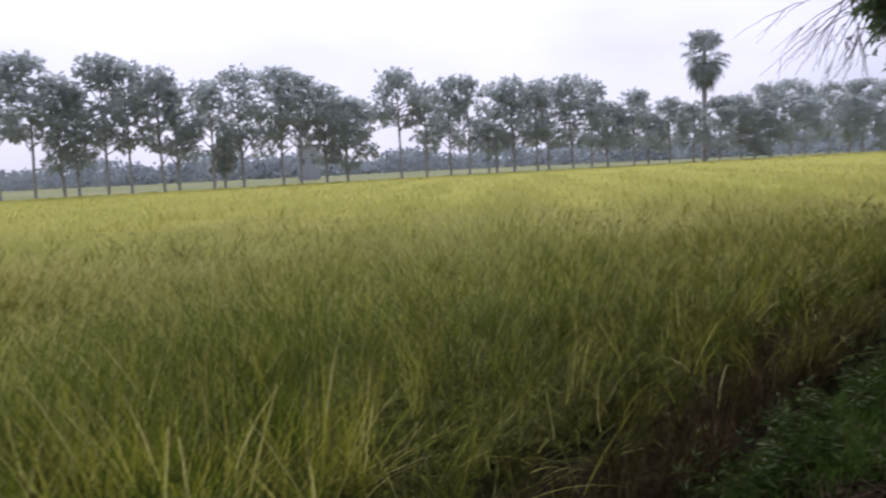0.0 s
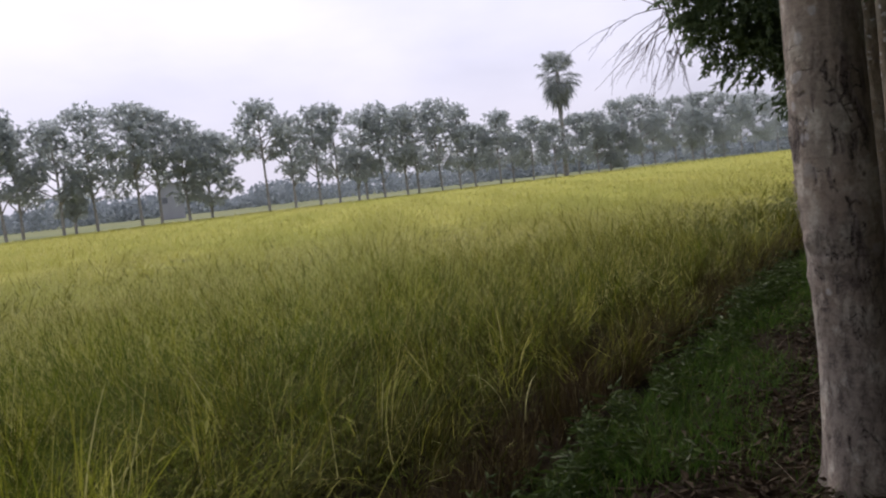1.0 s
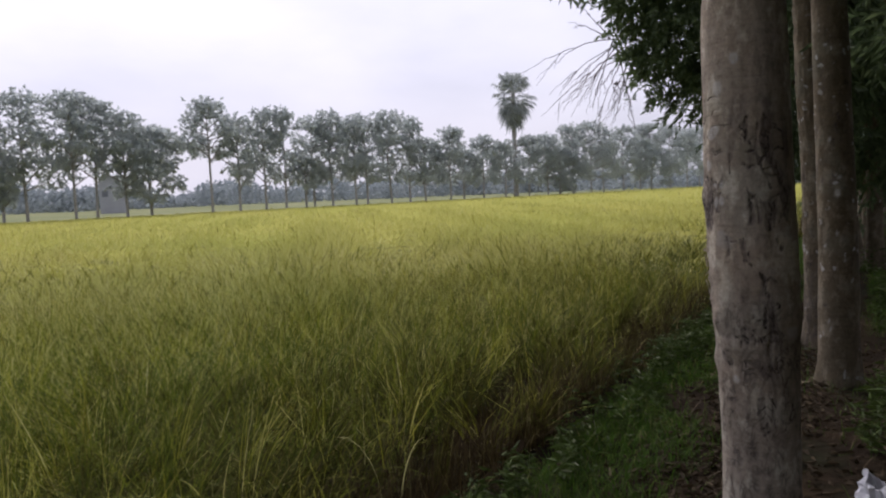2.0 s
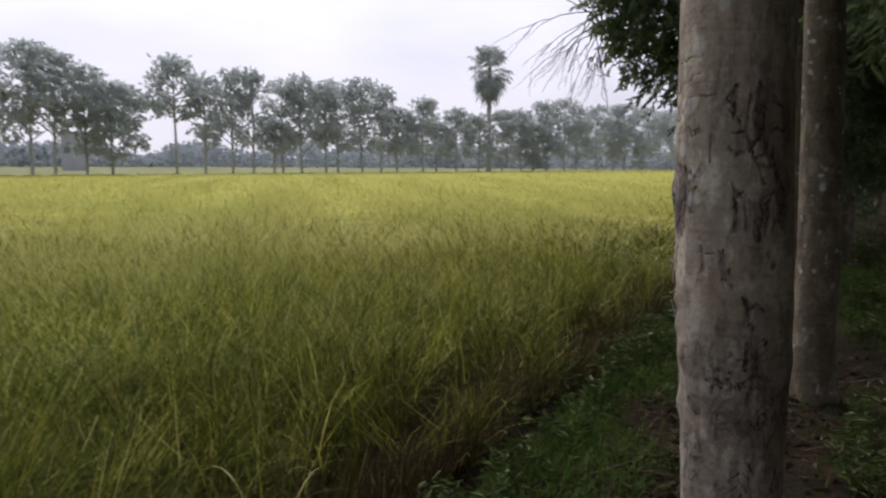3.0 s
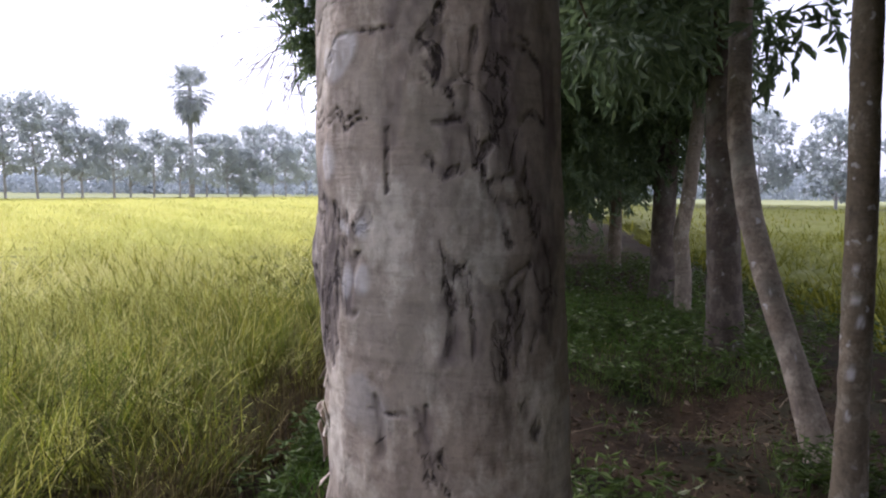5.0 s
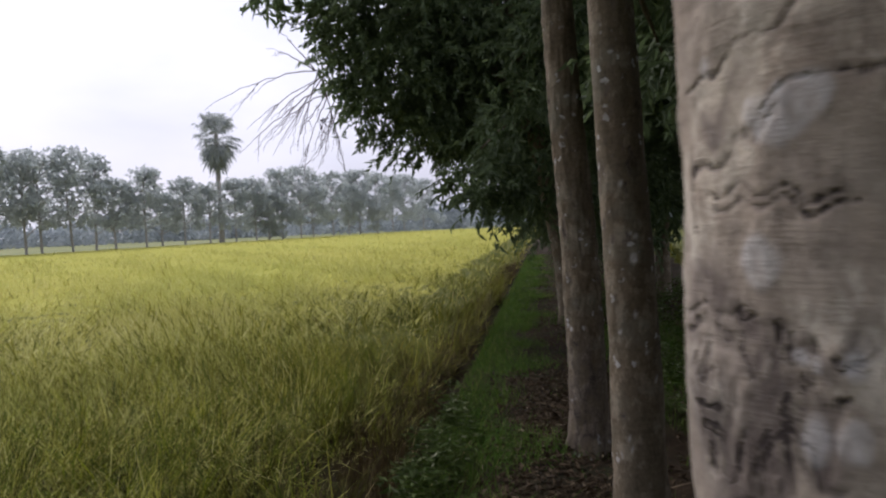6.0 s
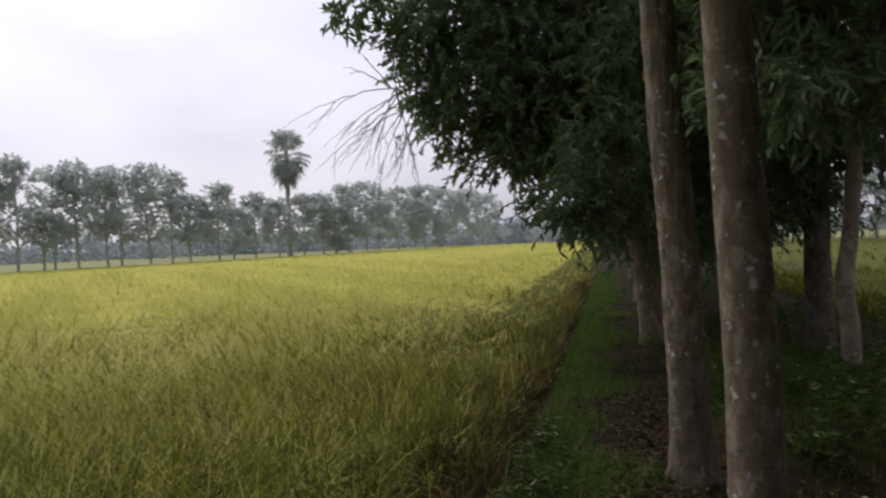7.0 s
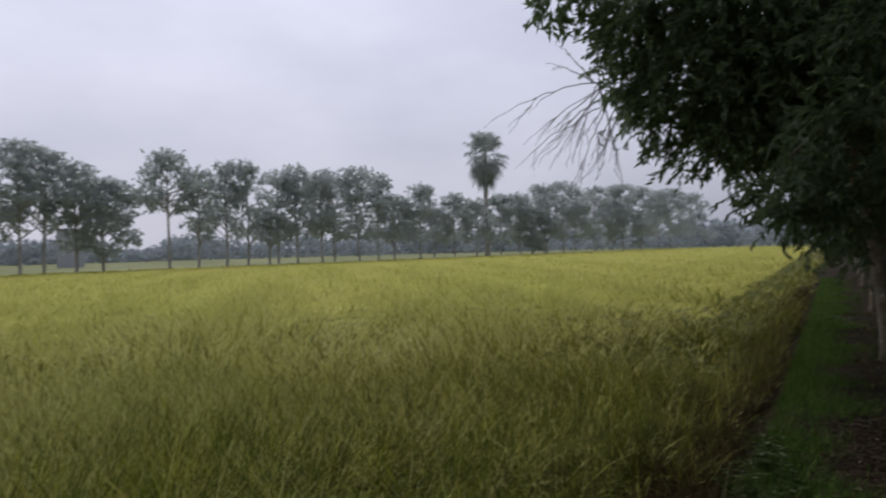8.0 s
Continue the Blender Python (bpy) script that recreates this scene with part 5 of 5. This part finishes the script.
def build_far_row():
    # place along the row, height, crown radius, crown base
    first = [(9.5, 10.5, 2.4, 4.2), (12.4, 11.0, 2.3, 5.2), (15.0, 11.8, 2.3, 4.8), (16.9, 10.2, 1.9, 2.4), (18.0, 9.0, 1.7, 2.6), (20.4, 11.9, 2.3, 4.0),
            (21.9, 11.3, 2.2, 4.2), (24.8, 10.9, 2.1, 3.6), (26.0, 9.8, 1.9, 3.0), (28.7, 9.9, 2.2, 3.4), (30.1, 4.4, 1.0, 1.8), (31.6, 11.1, 2.4, 3.2),
            (35.2, 11.3, 2.3, 4.0), (37.4, 11.0, 2.3, 4.2), (39.5, 9.8, 2.1, 3.4)]
    middle = [(41.9, 8.5, 2.7, 1.6), (48.2, 11.5, 2.5, 6.2), (50.5, 9.9, 1.9, 3.0), (54.1, 10.8, 2.1, 3.2), (56.4, 10.9, 2.0, 3.0), (58.4, 6.2, 1.5, 2.4),
            (60.3, 10.2, 2.2, 3.0), (62.2, 10.9, 2.2, 3.0), (65.4, 10.3, 2.2, 3.0), (67.8, 10.9, 2.4, 3.0), (70.6, 11.3, 2.6, 3.0), (74.0, 10.6, 2.6, 2.8),
            (77.0, 8.4, 2.2, 2.6), (80.5, 9.7, 2.4, 3.0), (84.0, 7.2, 2.2, 2.4), (87.5, 8.8, 2.4, 2.6)]
    last = [(91.5, 8.3, 2.4, 2.4), (98.0, 9.2, 2.6, 2.6), (101.5, 9.5, 2.7, 2.6), (104.5, 7.6, 2.6, 0.9), (109.0, 11.1, 3.2, 2.8), (112.5, 11.7, 3.3, 2.8),
            (117.0, 8.8, 2.8, 2.6), (123.5, 11.5, 3.0, 3.0), (127.5, 9.4, 2.6, 2.8), (133.0, 12.2, 3.6, 0.9), (139.0, 12.0, 3.2, 3.0), (145.0, 11.6, 3.2, 2.6),
            (152.0, 12.2, 3.4, 2.6), (160.0, 11.6, 3.4, 2.4)]
    for k, (y, h, cr, cb) in enumerate(first + middle + last):
        label = "tall slim-stemmed broad-leaved tree at the far field edge"
        if cb < 2:
            label = "bushy tree leafy almost to the ground at the far field edge"
        elif h < 6.5:
            label = "small young tree at the far field edge"
        far_tree((row_x(y) + 0.5 * math.sin(k * 2.3), y, 0.0), h * 1.05, cr * 1.12, cb, 100 + k, label, "trees along the far field edge", dense=(0.9 if h < 6.5 else 1.15) * (1.5 if cb < 2 else 1.0), bare=k == 16)
    # trees beyond the other field
    for k, (x, y, h, cr, cb) in enumerate([(10, 72, 10, 3.0, 2.5), (15.5, 70, 9, 2.8, 2.5), (21, 66, 9.2, 3.2, 2.0), (26, 62, 8.6, 3.0, 1.5), (31, 58, 9.6, 3.2, 1.0), (36, 52, 9.2, 3.2, 1.5), (41, 45, 9.5, 3.0, 2.0)]):
        far_tree((x, y, 0.0), h, cr, cb, 300 + k, "broad-leaved tree at the end of the second field", "trees beyond the second field", dense=1.3)


build_far_row()


# ---- distant woods and houses ----
def build_distance():
    rng = np.random.default_rng(61)
    n = 1500
    b = np.radians(rng.uniform(-60, 125, n))
    d = rng.uniform(230, 330, n)
    h = 5.0 + 2.4 * np.sin(b * 19) * np.sin(b * 7 + 1) + 1.5 * np.sin(b * 47) + rng.uniform(0, 2.5, n)
    c = np.stack([-d * np.sin(b), d * np.cos(b), np.zeros(n)], 1)
    per = 60
    pos = np.repeat(c, per, 0)
    m = len(pos)
    hh = np.repeat(h, per)
    u = rng.random(m)
    pos[:, 0] += rng.normal(0, 2.6, m) * (1.1 - 0.6 * u)
    pos[:, 1] += rng.normal(0, 2.6, m) * (1.1 - 0.6 * u)
    pos[:, 2] = 0.2 + u * hh
    v, f = leaves(pos, rng.normal(size=(m, 3)) + np.array([0, 0, -0.3]), rng.uniform(0.8, 1.8, m), rng.uniform(0.7, 1.5, m), rng)
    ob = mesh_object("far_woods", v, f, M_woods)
    tagged(ob, "low hazy blue-grey belt of distant woods", "woods", kind="stuff")

    def house(at, w, d, h, roof, label, turn):
        e = thing("house", at, label, "house")
        e.rotation_euler = (0, 0, turn)

        def box(name, x0, x1, y0, y1, z0, z1, mat, parent=e):
            bm = bmesh.new()
            bmesh.ops.create_cube(bm, size=1.0)
            for q in bm.verts:
                q.co = ((x0 + x1) / 2 + q.co.x * (x1 - x0), (y0 + y1) / 2 + q.co.y * (y1 - y0), (z0 + z1) / 2 + q.co.z * (z1 - z0))
            me = bpy.data.meshes.new(name)
            bm.to_mesh(me)
            bm.free()
            me.materials.append(mat)
            o = new(name, me)
            o.parent = parent
            return o

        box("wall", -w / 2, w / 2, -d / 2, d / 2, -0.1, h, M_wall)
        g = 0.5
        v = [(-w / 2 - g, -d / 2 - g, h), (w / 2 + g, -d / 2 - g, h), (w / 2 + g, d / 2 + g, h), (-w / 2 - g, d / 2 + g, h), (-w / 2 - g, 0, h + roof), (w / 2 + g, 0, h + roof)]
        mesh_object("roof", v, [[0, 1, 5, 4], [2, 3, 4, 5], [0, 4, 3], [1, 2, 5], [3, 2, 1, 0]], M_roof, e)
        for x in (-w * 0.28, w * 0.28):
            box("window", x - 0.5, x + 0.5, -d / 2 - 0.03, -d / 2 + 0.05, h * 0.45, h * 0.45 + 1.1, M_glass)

    house((-124, 83, 0), 4.4, 5.0, 7.0, 0.4, "hazy two-storey grey building beyond the trees", radians(56))
    house((-242, 97, 0), 6.0, 5.0, 2.4, 1.2, "low pale house with a sheet roof, far off", radians(68))


build_distance()


# ---- low growth, litter and the sack ----
def build_low_growth():
    rng = np.random.default_rng(71)

    def strip_points(n, x0, x1, y0, y1):
        y = y0 + (y1 - y0) * rng.random(n) ** 1.4
        return np.stack([rng.uniform(x0, x1, n), y, np.full(n, -0.03)], 1)

    p = np.concatenate([strip_points(110000, -1.17, 0.0, -4.5, 34), strip_points(7000, -0.6, 3.4, -4.5, 30), np.stack([rng.uniform(0.4, 2.9, 15000), rng.uniform(5.6, 11, 15000), np.full(15000, -0.03)], 1)])
    edge = -0.6 + 0.22 * np.sin(p[:, 1] * 1.7) + 0.18 * np.sin(p[:, 1] * 4.1 + 1) + rng.normal(0, 0.14, len(p))
    p = np.concatenate([p[:110000][(p[:, 0] < edge)[:110000]], p[110000:]])
    for fx, fy, r in ((0.09, 0, 0.2), (0.24, 3.42, 0.2), (0.04, 4.75, 0.2), (1.92, 3.65, 0.13), (1.85, 3.05, 0.12), (2.31, 6.8, 0.27), (2.43, 9.4, 0.16), (2.34, 10.4, 0.28), (0.16, 11.4, 0.3)):
        a = rng.uniform(0, 6.28, 90)
        rr = r + rng.exponential(0.06, 90)
        p = np.concatenate([p, np.stack([fx + rr * np.cos(a), fy + rr * np.sin(a), np.full(90, -0.03)], 1)])
    n = len(p)
    p[:, 2] -= hollow(p[:, 0], p[:, 1])
    v, f = strips(p, rng.uniform(0, 6.28, n), rng.uniform(0.05, 0.2, n), np.abs(rng.normal(0.2, 0.25, n)), rng.uniform(0.2, 1.3, n), rng.uniform(0.004, 0.009, n), 2, side=rng.uniform(0.6, 2.5, n))
    g = mesh_object("grass", v, f, M_grass)
    tagged(g, "short dark green grass along the foot of the bank", "grass", kind="stuff")

    # broad-leaved weeds
    centres = np.concatenate([
        np.stack([rng.normal(-1.08, 0.11, 230), rng.uniform(-3.5, 6, 230)], 1),
        np.stack([rng.uniform(-1.0, -0.45, 14), rng.uniform(-3.5, 4, 14)], 1),
        np.stack([rng.uniform(0.42, 1.0, 40), rng.uniform(1.35, 2.7, 40)], 1),
        np.stack([rng.uniform(0.45, 1.7, 22), rng.uniform(0.6, 4.6, 22)], 1),
        np.stack([rng.normal(2.0, 0.16, 26), rng.normal(3.3, 0.16, 26)], 1),
        np.stack([rng.normal(0.1, 0.25, 20), rng.normal(11.0, 0.2, 20)], 1),
        np.stack([rng.uniform(0.5, 2.6, 90), rng.uniform(5.7, 8, 90)], 1),
        np.stack([rng.uniform(0.4, 3.0, 130), rng.uniform(7.0, 15, 130)], 1),
        np.stack([rng.uniform(2.5, 4.4, 260), rng.uniform(1.5, 16, 260)], 1),
        np.stack([rng.uniform(-0.9, 2.8, 160), rng.uniform(11, 34, 160)], 1)])
    keep = (np.hypot(centres[:, 0] - 0.27, centres[:, 1] - 3.35) > 0.25) & (np.hypot(centres[:, 0] - 0.38, centres[:, 1] - 0.98) > 0.35)
    centres = centres[keep]
    pos, dr, ln = [], [], []
    stem_b, stem_a, stem_l, stem_n = [], [], [], []
    for cx, cy in centres:
        dip = hollow(cx, cy)
        big = 1.0 if cy < 4.6 or cx < 0.3 else rng.uniform(1.0, 1.8)
        hgt = rng.uniform(0.10, 0.34) * min(big, 1.7) * (1.5 if 0.4 < cx < 1.0 and 1.3 < cy < 2.7 else 1.0)
        for _ in range(int(rng.integers(2, 5))):
            az, tilt = rng.uniform(0, 6.28), abs(rng.normal(0.25, 0.2))
            stem_b.append((cx, cy, -0.04 - dip))
            stem_a.append(az)
            stem_l.append(hgt * 1.05)
            stem_n.append(tilt)
            for k in range(int(rng.integers(6, 11))):
                t = rng.uniform(0.25, 1.0)
                a2 = rng.uniform(0, 6.28)
                pos.append((cx + math.cos(az) * math.sin(tilt) * hgt * t, cy + math.sin(az) * math.sin(tilt) * hgt * t, hgt * t * math.cos(tilt) - 0.03 - dip))
                dr.append((math.cos(a2), math.sin(a2), rng.uniform(-0.35, 0.5)))
                ln.append(rng.uniform(0.03, 0.095) * min(big, 1.35))
    ln = np.array(ln)
    v1, f1 = leaves(np.array(pos), np.array(dr), ln, ln * rng.uniform(0.18, 0.36, len(ln)), rng)
    k = len(stem_b)
    v2, f2 = strips(np.array(stem_b), np.array(stem_a), np.array(stem_l), np.array(stem_n), np.zeros(k), np.full(k, 0.006), 1)
    V, F = join([(v1, f1), (v2, f2)])
    w = mesh_object("weeds", V, F, M_weed)
    tagged(w, "leafy blue-green weeds along the bank and field edge", "weeds", kind="stuff")

    # fallen leaves and straw on the bank
    n = 13000
    q = np.stack([-0.55 + 3.7 * rng.random(n) ** 0.8, -4 + 22 * rng.random(n) ** 1.5, rng.uniform(0.012, 0.05, n)], 1)
    n2 = 5200
    q = np.concatenate([q, np.stack([rng.normal(-0.25, 0.3, n2), rng.uniform(-1.2, 7.5, n2), rng.uniform(0.015, 0.05, n2)], 1)])
    n += n2
    d = np.stack([rng.normal(size=n), rng.normal(size=n), rng.normal(0, 0.22, n)], 1)
    L = rng.uniform(0.03, 0.085, n)
    q[:, 2] -= hollow(q[:, 0], q[:, 1])
    v, f = leaves(q, d, L, L * rng.uniform(0.25, 0.5, n), rng)
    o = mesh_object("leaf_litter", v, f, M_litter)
    tagged(o, "dry brown fallen leaves scattered under the trees", "leaf litter", kind="stuff")
    n = 1500
    q = np.stack([rng.uniform(-0.8, 2.6, n), rng.uniform(-4, 8, n), rng.uniform(0.015, 0.06, n)], 1)
    q[:, 2] -= hollow(q[:, 0], q[:, 1])
    v, f = strips(q, rng.uniform(0, 6.28, n), rng.uniform(0.12, 0.45, n), rng.normal(1.5, 0.08, n), rng.normal(0, 0.2, n), rng.uniform(0.004, 0.008, n), 3)
    o = mesh_object("dry_straw", v, f, M_litter)
    tagged(o, "dry straw and thin twigs lying on the bank", "straw", kind="stuff")


build_low_growth()


def build_sack():
    sack = thing("plastic_sack", (0.55, 0.88, -0.02), "crumpled open white plastic sack with grey print on the ground", "sack")
    nu, nv = 40, 26
    V = []
    for i in range(nv):
        t = i / (nv - 1)
        for j in range(nu):
            a = 2 * math.pi * j / nu
            r = 0.13 * (1 - 0.55 * t) * (1 + 0.18 * noise.noise(Vector((math.cos(a) * 2, math.sin(a) * 2, t * 3))))
            r += 0.03 * noise.noise(Vector((math.cos(a) * 3.5, math.sin(a) * 3.5, t * 5))) + 0.012 * abs(noise.noise(Vector((math.cos(a) * 9, math.sin(a) * 9, t * 11))))
            V.append((r * math.cos(a) * 1.2 + 0.05 * t * t * -1, r * math.sin(a) * 0.8, -0.02 + 0.27 * t + 0.035 * math.cos(a * 2 + 0.5) * t + 0.02 * noise.noise(Vector((a * 2, t * 5, 4)))))
    F = [[i * nu + j, i * nu + (j + 1) % nu, (i + 1) * nu + (j + 1) % nu, (i + 1) * nu + j] for i in range(nv - 1) for j in range(nu)]
    F.append(list(range(nu))[::-1])
    body = mesh_object("bag", V, F, M_sack, sack)
    md = body.modifiers.new("thickness", "SOLIDIFY")
    md.thickness = 0.002
    for k in range(2):
        z = 0.06 + 0.05 * k
        bar = []
        for j in range(9):
            a = -2.3 + 0.13 * j
            i = int((z + 0.02) / 0.27 * (nv - 1))
            p, q = Vector(V[i * nu + int((a % 6.283) / 6.283 * nu)]), Vector((math.cos(a), math.sin(a), 0)) * 0.004
            bar += [tuple(p + q + Vector((0, 0, -0.006))), tuple(p + q + Vector((0, 0, 0.006)))]
        mesh_object("print_bar", bar, [[2 * j, 2 * j + 2, 2 * j + 3, 2 * j + 1] for j in range(8)], M_print, sack, "grey printed bar")


build_sack()
